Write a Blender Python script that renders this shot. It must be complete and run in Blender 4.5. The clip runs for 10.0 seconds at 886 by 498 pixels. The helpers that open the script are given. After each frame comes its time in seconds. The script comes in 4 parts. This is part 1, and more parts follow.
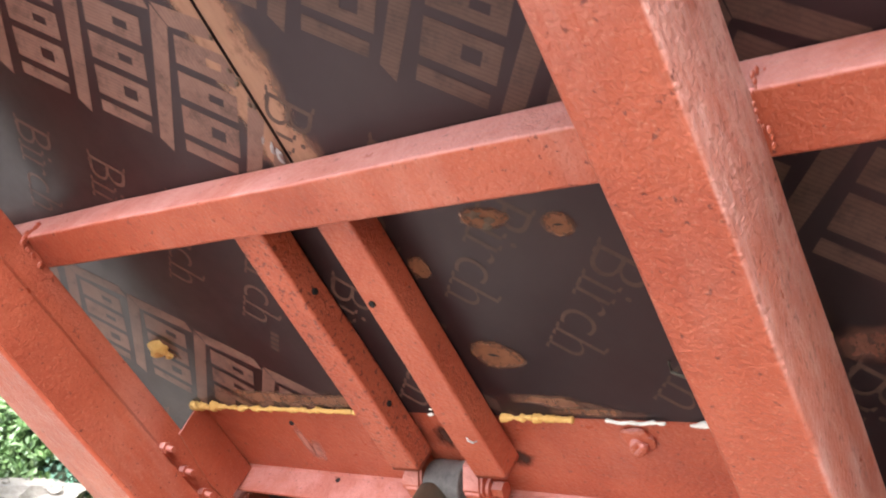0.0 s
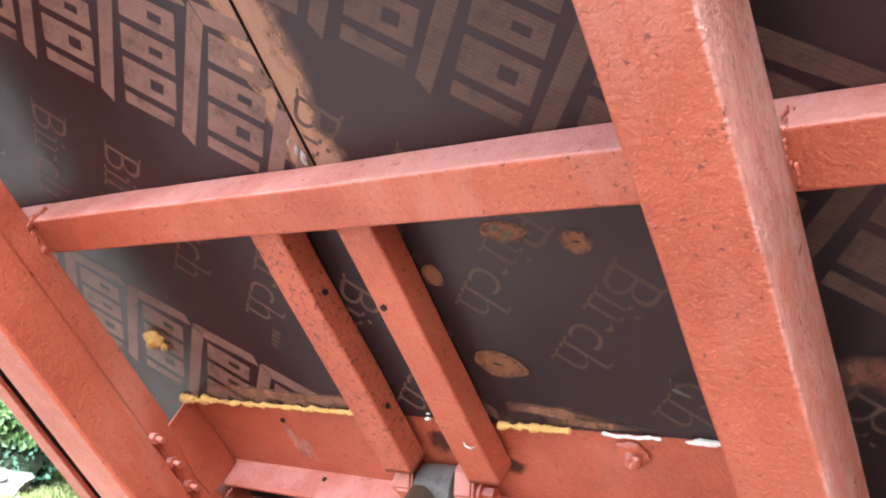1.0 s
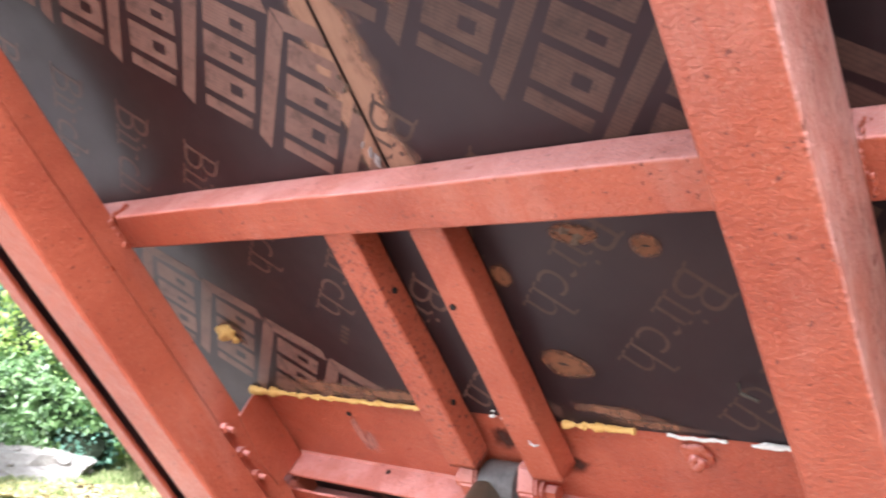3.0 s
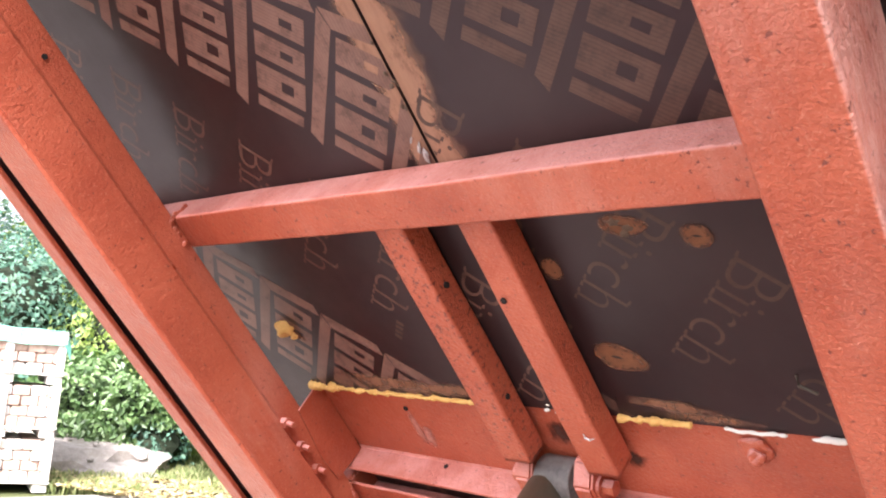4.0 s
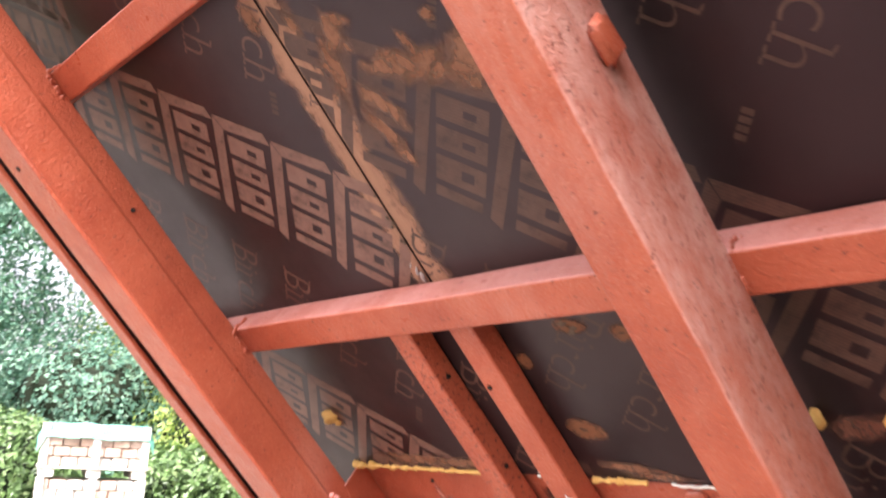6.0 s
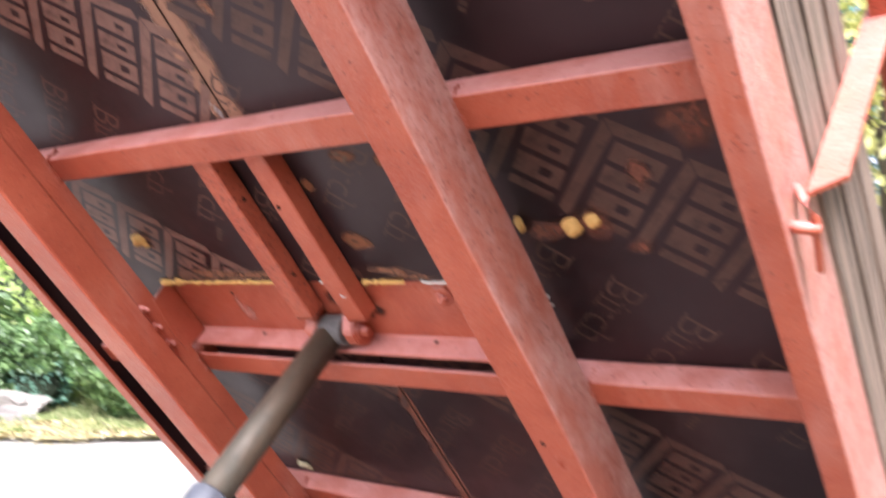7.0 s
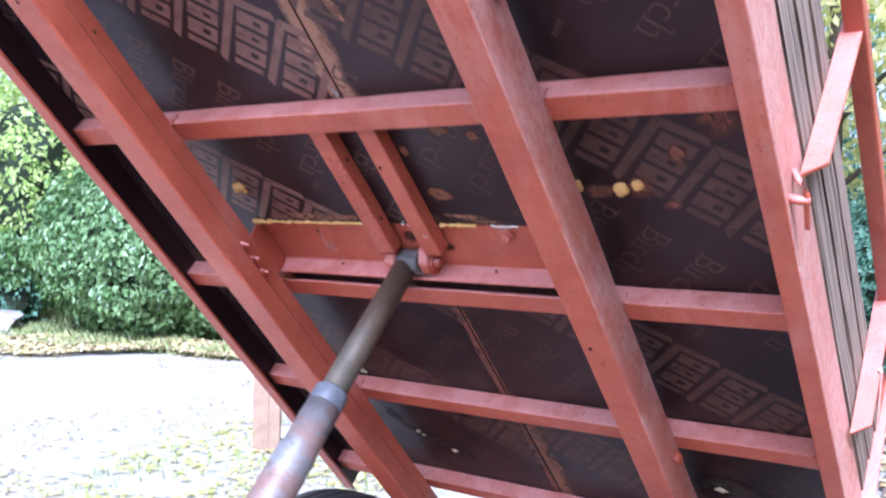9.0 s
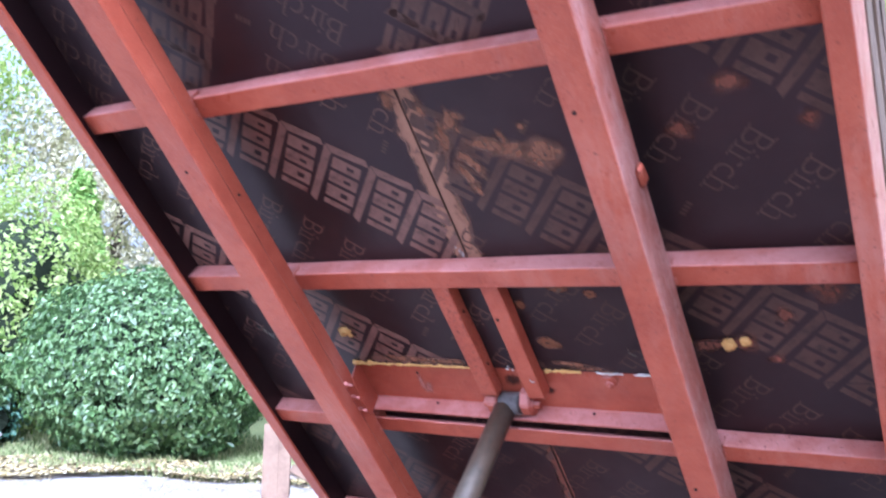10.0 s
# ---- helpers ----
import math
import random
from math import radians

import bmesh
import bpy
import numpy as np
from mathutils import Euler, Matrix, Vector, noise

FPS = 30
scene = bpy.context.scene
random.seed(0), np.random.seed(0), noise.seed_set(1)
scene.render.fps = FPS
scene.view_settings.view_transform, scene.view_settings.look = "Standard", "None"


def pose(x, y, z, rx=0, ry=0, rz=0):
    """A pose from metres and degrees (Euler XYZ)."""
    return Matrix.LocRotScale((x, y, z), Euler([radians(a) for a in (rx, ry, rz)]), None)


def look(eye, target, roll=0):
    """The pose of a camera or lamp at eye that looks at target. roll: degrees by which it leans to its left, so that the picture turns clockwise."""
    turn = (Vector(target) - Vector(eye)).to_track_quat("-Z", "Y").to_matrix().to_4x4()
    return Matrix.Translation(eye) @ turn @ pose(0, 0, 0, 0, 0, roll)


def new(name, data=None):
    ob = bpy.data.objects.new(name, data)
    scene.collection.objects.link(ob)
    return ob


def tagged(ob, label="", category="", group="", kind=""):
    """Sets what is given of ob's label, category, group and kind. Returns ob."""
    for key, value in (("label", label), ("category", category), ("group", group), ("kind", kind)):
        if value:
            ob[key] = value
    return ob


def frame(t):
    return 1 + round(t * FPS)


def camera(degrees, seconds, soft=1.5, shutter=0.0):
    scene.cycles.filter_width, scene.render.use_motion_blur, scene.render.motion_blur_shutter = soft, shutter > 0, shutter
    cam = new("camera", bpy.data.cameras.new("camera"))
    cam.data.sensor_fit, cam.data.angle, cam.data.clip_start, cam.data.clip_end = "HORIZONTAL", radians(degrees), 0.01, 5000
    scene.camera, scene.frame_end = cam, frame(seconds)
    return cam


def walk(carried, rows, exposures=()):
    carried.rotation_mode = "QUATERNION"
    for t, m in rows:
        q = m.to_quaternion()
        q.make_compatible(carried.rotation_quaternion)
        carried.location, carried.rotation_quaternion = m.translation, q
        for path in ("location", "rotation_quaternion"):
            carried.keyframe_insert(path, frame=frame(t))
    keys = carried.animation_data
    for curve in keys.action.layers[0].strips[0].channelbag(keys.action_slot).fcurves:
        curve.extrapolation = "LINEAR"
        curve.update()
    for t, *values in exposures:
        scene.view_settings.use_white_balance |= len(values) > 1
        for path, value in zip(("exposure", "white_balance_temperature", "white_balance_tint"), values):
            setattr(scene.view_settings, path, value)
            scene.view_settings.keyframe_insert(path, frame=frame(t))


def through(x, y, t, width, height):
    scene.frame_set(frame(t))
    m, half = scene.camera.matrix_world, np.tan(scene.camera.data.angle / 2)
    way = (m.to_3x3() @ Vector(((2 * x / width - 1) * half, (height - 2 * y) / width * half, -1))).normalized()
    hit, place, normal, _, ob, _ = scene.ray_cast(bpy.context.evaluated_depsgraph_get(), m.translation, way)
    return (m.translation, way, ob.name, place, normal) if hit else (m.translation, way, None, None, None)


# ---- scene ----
cam = camera(52.70, 10.0, 2.0, 0.5)
PATH = [
    (0, (1.0248, -0.6645, 1.6525), (-0.2377, 0.8567, 1.9566), 0.61),
    (0.5, (1.0256, -0.7095, 1.6538), (-0.1910, 0.8455, 1.9727), 2.04),
    (1, (1.0036, -0.7114, 1.6480), (-0.1943, 0.8569, 1.9727), 3.69),
    (1.5, (0.9991, -0.7094, 1.6499), (-0.1714, 0.8798, 1.9728), 4.45),
    (2, (1.0025, -0.7040, 1.6514), (-0.1532, 0.8951, 1.9787), 4.53),
    (2.5, (1.0069, -0.7170, 1.6501), (-0.1629, 0.8727, 1.9730), 4.56),
    (3, (1.0033, -0.7365, 1.6499), (-0.2875, 0.7606, 1.9538), 4.94),
    (3.2, (1.0064, -0.7416, 1.6471), (-0.3294, 0.7157, 1.9504), 5.04),
    (4.5, (1.0233, -0.7197, 1.6526), (-0.3880, 0.6675, 1.9417), 4.37),
    (5, (1.0579, -0.7738, 1.6879), (-0.3124, 0.6098, 2.1440), 2.69),
    (5.2, (1.0877, -0.8121, 1.6928), (-0.2769, 0.5490, 2.2270), 2.36),
    (6.3, (1.3325, -0.8385, 1.6161), (-0.1777, 0.4060, 2.0293), 2.68),
    (6.5, (1.3901, -0.8521, 1.6019), (-0.0721, 0.4619, 1.9697), 2.55),
    (7, (1.4415, -0.9750, 1.5742), (0.2365, 0.6144, 1.7219), 1.54),
    (7.5, (1.4998, -1.0691, 1.5428), (0.4650, 0.6423, 1.5582), 2.08),
    (8, (1.4981, -1.0570, 1.5760), (0.5348, 0.6941, 1.4998), 2.82),
    (8.5, (1.4897, -1.1759, 1.5975), (0.3617, 0.4732, 1.5081), 1.71),
    (9, (1.4872, -1.4012, 1.6166), (0.3735, 0.2594, 1.5702), 1.29),
    (9.5, (1.4304, -1.5551, 1.6305), (0.3368, 0.1152, 1.7491), 1.37),
    (10, (1.3315, -1.7014, 1.6743), (0.2772, -0.0151, 1.8855), 1.61),
]
LIGHT = [(0.0, 1.35, 6200, 12), (0.5, 1.55, 5880, 11), (3.2, 1.42, 5800, 14), (4.5, 1.35, 6600, 23), (5.0, 1.82, 5650, 9), (5.2, 1.90, 5450, 8), (6.3, 1.16, 7000, 25), (6.5, 1.26, 7050, 26), (7.0, 1.10, 6000, 20), (7.5, 0.83, 5450, 21), (8.0, 0.80, 5620, 23), (8.5, 0.85, 5150, 21), (10.0, 0.88, 4820, 25)]
walk(cam, [(t, look(eye, target, roll)) for t, eye, target, roll in PATH], LIGHT)

# the raised bed: its own plane tips 45 degrees, x across, y down towards the hinge, z out of the load floor
TIP = 45.0
BED = pose(0, 0, 1.70, -TIP, 0, 0)

# ---- sky and sun ----
world = bpy.data.worlds.new("sky")
scene.world = world
world.use_nodes = True
wn = world.node_tree.nodes
sky = wn.new("ShaderNodeTexSky")
sky.sky_type, sky.sun_disc = "NISHITA", False
sky.sun_elevation, sky.sun_rotation = radians(46.5), radians(151)
sky.air_density, sky.dust_density, sky.ozone_density = 1.0, 5.0, 1.0
wn["Background"].inputs["Strength"].default_value = 0.15
haze = wn.new("ShaderNodeHueSaturation")
haze.inputs["Saturation"].default_value, haze.inputs["Value"].default_value = 0.35, 1.4
world.node_tree.links.new(sky.outputs[0], haze.inputs["Color"])
world.node_tree.links.new(haze.outputs[0], wn["Background"].inputs["Color"])
sun = new("sun", bpy.data.lights.new("sun", "SUN"))
sun.data.energy, sun.data.angle, sun.data.color = 4.2, radians(14), (1, 0.98, 0.95)
sun.matrix_world = look((3.6, -6.5, 7.83), (0, 0, 0))


# ---- materials ----
def material(name, build):
    m = bpy.data.materials.new(name)
    m.use_nodes = True
    build(m.node_tree.nodes, m.node_tree.links, m.node_tree.nodes["Principled BSDF"])
    return m


def coords(n, l, scale):
    c, mp = n.new("ShaderNodeTexCoord"), n.new("ShaderNodeMapping")
    mp.inputs["Scale"].default_value = scale if isinstance(scale, tuple) else (scale,) * 3
    l.new(c.outputs["Object"], mp.inputs["Vector"])
    return mp.outputs[0]


def noise_tex(n, l, scale, detail=4.0, rough=0.6, stretch=1.0):
    t = n.new("ShaderNodeTexNoise")
    t.inputs["Scale"].default_value, t.inputs["Detail"].default_value, t.inputs["Roughness"].default_value = scale, detail, rough
    l.new(coords(n, l, stretch), t.inputs["Vector"])
    return t.outputs["Fac"]


def ramp(n, l, fac, stops):
    r = n.new("ShaderNodeValToRGB")
    e = r.color_ramp.elements
    while len(e) < len(stops):
        e.new(0.5)
    for k, (p, c) in enumerate(stops):
        e[k].position, e[k].color = p, (*c, 1) if isinstance(c, tuple) else (c, c, c, 1)
    l.new(fac, r.inputs[0])
    return r.outputs[0]


def mix(n, l, fac, a, b, mode="MIX"):
    m = n.new("ShaderNodeMix")
    m.data_type, m.blend_type = "RGBA", mode
    for v, s in ((fac, m.inputs[0]), (a, m.inputs[6]), (b, m.inputs[7])):
        if isinstance(v, (int, float)):
            s.default_value = v
        elif isinstance(v, tuple):
            s.default_value = (*v, 1)
        else:
            l.new(v, s)
    return m.outputs[2]


def add(n, l, a, b, k=1.0):
    """a + k * b"""
    m = n.new("ShaderNodeMath")
    m.operation = "MULTIPLY_ADD"
    l.new(b, m.inputs[0])
    m.inputs[1].default_value = k
    l.new(a, m.inputs[2])
    return m.outputs[0]


def bump(n, l, p, height, strength, distance):
    b = n.new("ShaderNodeBump")
    b.inputs["Strength"].default_value, b.inputs["Distance"].default_value = strength, distance
    l.new(height, b.inputs["Height"])
    l.new(b.outputs[0], p.inputs["Normal"])


def red_paint(weathered, lit_dust=0.85, floor=0.55, rust=0.64):
    """Brushed oxide-red paint over pitted steel: dust and painted-in sky light pale the faces turned up or outwards,
    dark specks, orange-peel relief.
    """
    def build(n, l, p):
        base = ramp(n, l, noise_tex(n, l, 7, 7, 0.72), [(0.28, (0.34, 0.068, 0.037)), (0.5, (0.43, 0.099, 0.052)), (0.72, (0.51, 0.132, 0.072))])
        streak = ramp(n, l, noise_tex(n, l, 26, 5, 0.7, (1.0, 0.22, 1.0)), [(0.40, 0.0), (0.62, 1.0)])
        where = ramp(n, l, noise_tex(n, l, 5.5, 3, 0.5, (1.0, 0.5, 1.0)), [(0.54, 0.0), (0.70, 0.4)])
        c = mix(n, l, mix(n, l, 1.0, where, streak, "MULTIPLY"), base, (0.58, 0.31, 0.26))
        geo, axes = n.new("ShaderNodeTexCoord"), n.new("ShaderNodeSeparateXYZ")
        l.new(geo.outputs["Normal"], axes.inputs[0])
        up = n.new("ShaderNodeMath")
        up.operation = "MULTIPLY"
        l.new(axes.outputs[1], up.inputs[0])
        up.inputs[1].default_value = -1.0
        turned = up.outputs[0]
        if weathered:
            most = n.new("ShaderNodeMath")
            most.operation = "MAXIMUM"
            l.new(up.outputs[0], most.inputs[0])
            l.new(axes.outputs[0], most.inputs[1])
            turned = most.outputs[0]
        # Besides dust, this paler colour stands in for brighter sky light on these faces.
        lit_faces = ramp(n, l, turned, [(0.35, 0.0), (0.8, lit_dust)])
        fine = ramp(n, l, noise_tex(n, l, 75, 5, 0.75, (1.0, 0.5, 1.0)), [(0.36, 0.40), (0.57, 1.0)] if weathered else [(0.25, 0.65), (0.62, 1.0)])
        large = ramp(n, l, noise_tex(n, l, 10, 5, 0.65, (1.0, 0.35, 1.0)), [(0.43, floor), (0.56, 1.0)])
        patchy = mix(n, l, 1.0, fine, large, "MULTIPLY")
        c = mix(n, l, mix(n, l, 1.0, lit_faces, patchy, "MULTIPLY"), c, (0.60, 0.345, 0.305) if weathered else (0.68, 0.34, 0.315))
        speck = ramp(n, l, noise_tex(n, l, 150, 3, 0.65), [(rust, 0.0), (rust + 0.05, 0.85)])
        c = mix(n, l, speck, c, (0.14, 0.036, 0.027))
        if weathered:
            dash = ramp(n, l, noise_tex(n, l, 170, 3, 0.6, (1.0, 0.4, 1.0)), [(0.60, 0.0), (0.66, 0.7)])
            c = mix(n, l, mix(n, l, 1.0, lit_faces, dash, "MULTIPLY"), c, (0.25, 0.075, 0.055))
        pale = ramp(n, l, noise_tex(n, l, 400, 2, 0.5), [(0.60, 0.0), (0.72, 0.35)])
        c = mix(n, l, pale, c, (0.62, 0.27, 0.18))
        chip = ramp(n, l, noise_tex(n, l, 24, 5, 0.8), [(0.73, 0.0), (0.76, 0.8)])
        c = mix(n, l, chip, c, (0.10, 0.055, 0.045))
        l.new(c, p.inputs["Base Color"])
        l.new(ramp(n, l, noise_tex(n, l, 30, 4, 0.6), [(0.3, 0.27), (0.7, 0.48)]), p.inputs["Roughness"])
        p.inputs["Specular IOR Level"].default_value = 0.38
        peel = add(n, l, noise_tex(n, l, 210, 2, 0.5), noise_tex(n, l, 520, 2, 0.5), 0.55)
        peel = add(n, l, peel, noise_tex(n, l, 45, 3, 0.5), 0.6)
        bump(n, l, p, peel, 0.8, 0.0018)
    return build


# Copies differ in how much sky light is painted on; the top rail's least.
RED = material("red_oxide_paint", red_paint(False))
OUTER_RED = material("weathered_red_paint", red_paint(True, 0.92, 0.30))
SKYLIT_RED = material("skylit_red_paint", red_paint(True, 0.9, 0.7))
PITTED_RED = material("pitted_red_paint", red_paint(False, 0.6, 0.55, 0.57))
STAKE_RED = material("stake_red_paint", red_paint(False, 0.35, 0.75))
PLAIN_RED = material("plain_red_paint", red_paint(False, 0.1))


def film(n, l, p):
    """Dark brown phenolic film with scuffs, dust and faint roller streaks."""
    base = ramp(n, l, noise_tex(n, l, 5, 6, 0.7), [(0.3, (0.0110, 0.0066, 0.0074)), (0.75, (0.0200, 0.0122, 0.0130))])
    scuff = ramp(n, l, noise_tex(n, l, 40, 6, 0.8, (1.0, 0.25, 1.0)), [(0.64, 0.0), (0.82, 0.25)])
    c = mix(n, l, scuff, base, (0.08, 0.052, 0.042))
    dust = ramp(n, l, noise_tex(n, l, 2.2, 5, 0.6), [(0.5, 0.0), (0.78, 0.12)])
    c = mix(n, l, dust, c, (0.13, 0.105, 0.09))
    l.new(c, p.inputs["Base Color"])
    p.inputs["Specular IOR Level"].default_value = 0.37
    p.inputs["Specular Tint"].default_value = (1.0, 0.75, 0.84, 1)
    l.new(ramp(n, l, noise_tex(n, l, 14, 5, 0.7), [(0.3, 0.30), (0.7, 0.46)]), p.inputs["Roughness"])
    bump(n, l, p, noise_tex(n, l, 60, 4, 0.6), 0.10, 0.001)


FILM = material("phenolic_film", film)


def printed(strength, line, low):
    """Tan ink, laid on in fine slanting lines and worn thin in places."""
    def build(n, l, p):
        dark, light = ((0.105 * strength, 0.053 * strength, 0.042 * strength), (0.185 * strength, 0.102 * strength, 0.080 * strength))
        base = ramp(n, l, noise_tex(n, l, 9, 6, 0.75), [(0.3, dark), (0.7, light)])
        w = n.new("ShaderNodeTexWave")
        w.inputs["Scale"].default_value, w.inputs["Distortion"].default_value, w.inputs["Detail"].default_value = line, 3.0, 3.0
        l.new(coords(n, l, (1.0, 0.8, 1.0)), w.inputs["Vector"])
        c = mix(n, l, 1.0, base, ramp(n, l, w.outputs["Fac"], [(0.1, low), (0.5, 1.0)]), "MULTIPLY")
        gone = ramp(n, l, noise_tex(n, l, 30, 6, 0.8), [(0.50, 0.0), (0.70, 0.7)])
        l.new(mix(n, l, gone, c, (0.022, 0.014, 0.014)), p.inputs["Base Color"])
        p.inputs["Roughness"].default_value, p.inputs["Specular IOR Level"].default_value = 0.44, 0.25
    return build


PRINT = material("printed_ink", printed(1.25, 80.0, 0.85))
BOLDPRINT = material("bold_printed_ink", printed(0.85, 80.0, 0.9))
WORNPRINT = material("worn_printed_ink", printed(0.58, 85.0, 0.84))


def faint(n, l, p):
    c = ramp(n, l, noise_tex(n, l, 14, 6, 0.8), [(0.3, (0.042, 0.023, 0.019)), (0.7, (0.094, 0.053, 0.041))])
    l.new(c, p.inputs["Base Color"])
    p.inputs["Roughness"].default_value, p.inputs["Specular IOR Level"].default_value = 0.44, 0.25


FAINT = material("faint_printed_ink", faint)


def sanded(dark, light, cover):
    """Film rubbed away down to the veneer in streaks, fading out towards the rim of each patch."""
    def build(n, l, p):
        wood = ramp(n, l, noise_tex(n, l, 34, 5, 0.7, (1.0, 0.2, 1.0)), [(0.3, dark), (0.75, light)])
        left = ramp(n, l, noise_tex(n, l, 22, 6, 0.8, (1.0, 0.6, 1.0)), [(cover, 0.0), (cover + 0.18, 0.7)])
        l.new(mix(n, l, left, wood, (0.040, 0.024, 0.019)), p.inputs["Base Color"])
        p.inputs["Roughness"].default_value, p.inputs["Specular IOR Level"].default_value = 0.7, 0.3
        bump(n, l, p, noise_tex(n, l, 90, 4, 0.7, (1.0, 0.3, 1.0)), 0.3, 0.001)
        rim = n.new("ShaderNodeSeparateXYZ")
        uv = n.new("ShaderNodeUVMap")
        l.new(uv.outputs[0], rim.inputs[0])
        ragged = ramp(n, l, noise_tex(n, l, 60, 6, 0.75, (1.0, 0.6, 1.0)), [(0.36, 0.0), (0.64, 1.0)])
        torn = add(n, l, rim.outputs[0], ragged, 0.38)
        l.new(ramp(n, l, torn, [(0.45, 0.93), (0.95, 0.0)]), p.inputs["Alpha"])
    return build


SANDED = material("sanded_veneer", sanded((0.172, 0.076, 0.044), (0.295, 0.146, 0.089), 0.56))


def knot_mat(n, l, p):
    """Warm knot wood, its rings following the oval, dull film left at the edge."""
    uv, axes = n.new("ShaderNodeUVMap"), n.new("ShaderNodeSeparateXYZ")
    l.new(uv.outputs[0], axes.inputs[0])
    rough = add(n, l, axes.outputs[0], noise_tex(n, l, 60, 4, 0.7), 0.25)
    c = ramp(n, l, rough, [(0.12, (0.150, 0.058, 0.028)), (0.24, (0.215, 0.086, 0.040)), (0.36, (0.140, 0.054, 0.027)), (0.50, (0.225, 0.092, 0.043)), (0.70, (0.165, 0.064, 0.033))])
    l.new(mix(n, l, ramp(n, l, noise_tex(n, l, 90, 5, 0.8), [(0.48, 0.0), (0.75, 0.5)]), c, (0.07, 0.034, 0.022)), p.inputs["Base Color"])
    p.inputs["Roughness"].default_value, p.inputs["Specular IOR Level"].default_value = 0.6, 0.3
    torn = add(n, l, axes.outputs[0], ramp(n, l, noise_tex(n, l, 110, 6, 0.75), [(0.3, 0.0), (0.7, 1.0)]), 0.45)
    l.new(ramp(n, l, torn, [(0.42, 0.85), (0.80, 0.0)]), p.inputs["Alpha"])


KNOT = material("knot_wood", knot_mat)
SMEAR = material("dull_smear", sanded((0.030, 0.024, 0.020), (0.075, 0.060, 0.050), 0.45))
OILY_SHADE = material("oily_shade", sanded((0.048, 0.019, 0.014), (0.105, 0.038, 0.027), 0.62))
PALESMEAR = material("pale_smear", sanded((0.07, 0.062, 0.055), (0.15, 0.135, 0.12), 0.50))
CHALK = material("chalky_drip", sanded((0.48, 0.19, 0.145), (0.60, 0.31, 0.255), 0.80))
RUDDY = material("ruddy_veneer", sanded((0.125, 0.045, 0.029), (0.225, 0.088, 0.058), 0.55))
SCRAPED = material("scraped_veneer", sanded((0.24, 0.122, 0.080), (0.41, 0.225, 0.150), 0.62))


def planks(n, l, p):
    """Grey, sun-bleached timber with a deep grain along its length."""
    base = ramp(n, l, noise_tex(n, l, 3, 5, 0.6, (1.0, 0.35, 1.0)), [(0.3, (0.18, 0.125, 0.088)), (0.7, (0.35, 0.26, 0.195))])
    grain = noise_tex(n, l, 190, 3, 0.6, (1.0, 0.010, 1.0))
    c = mix(n, l, 1.0, base, ramp(n, l, grain, [(0.41, 0.20), (0.50, 1.0)]), "MULTIPLY")
    green = ramp(n, l, noise_tex(n, l, 8, 4, 0.7), [(0.58, 0.0), (0.8, 0.4)])
    l.new(mix(n, l, green, c, (0.20, 0.21, 0.12)), p.inputs["Base Color"])
    p.inputs["Roughness"].default_value = 0.9
    bump(n, l, p, grain, 0.8, 0.004)


PLANK = material("bleached_planks", planks)


def steel(n, l, p):
    """Oily ram steel with patches of rust and old paint."""
    base = ramp(n, l, noise_tex(n, l, 9, 6, 0.7), [(0.3, (0.050, 0.042, 0.031)), (0.7, (0.115, 0.098, 0.072))])
    rust = ramp(n, l, noise_tex(n, l, 4, 6, 0.75, (1.0, 1.0, 0.25)), [(0.5, 0.0), (0.66, 0.7)])
    l.new(mix(n, l, rust, base, (0.15, 0.082, 0.045)), p.inputs["Base Color"])
    p.inputs["Metallic"].default_value = 0.3
    l.new(ramp(n, l, noise_tex(n, l, 20, 4, 0.6), [(0.3, 0.45), (0.7, 0.7)]), p.inputs["Roughness"])
    bump(n, l, p, noise_tex(n, l, 80, 5, 0.7), 0.35, 0.003)


ROD = material("oily_rod_steel", steel)


def barrel_paint(n, l, p):
    base = ramp(n, l, noise_tex(n, l, 8, 6, 0.7), [(0.3, (0.11, 0.105, 0.11)), (0.6, (0.24, 0.235, 0.24))])
    rust = ramp(n, l, noise_tex(n, l, 6, 7, 0.75, (1.0, 1.0, 2.0)), [(0.47, 0.0), (0.58, 0.85)])
    c = mix(n, l, rust, base, (0.19, 0.105, 0.080))
    dirt = ramp(n, l, noise_tex(n, l, 22, 6, 0.8), [(0.55, 0.0), (0.68, 0.8)])
    l.new(mix(n, l, dirt, c, (0.045, 0.038, 0.036)), p.inputs["Base Color"])
    p.inputs["Roughness"].default_value, p.inputs["Metallic"].default_value = 0.5, 0.2
    bump(n, l, p, noise_tex(n, l, 60, 5, 0.7), 0.35, 0.003)


BARREL = material("worn_barrel_paint", barrel_paint)


def mottled(name, a, b, scale=12.0, rough=0.8, relief=0.3, depth=0.004, detail=6.0):
    def build(n, l, p):
        f = noise_tex(n, l, scale, detail, 0.7)
        l.new(ramp(n, l, f, [(0.3, a), (0.72, b)]), p.inputs["Base Color"])
        p.inputs["Roughness"].default_value = rough
        bump(n, l, p, noise_tex(n, l, scale * 4, 4, 0.7), relief, depth)
    return material(name, build)


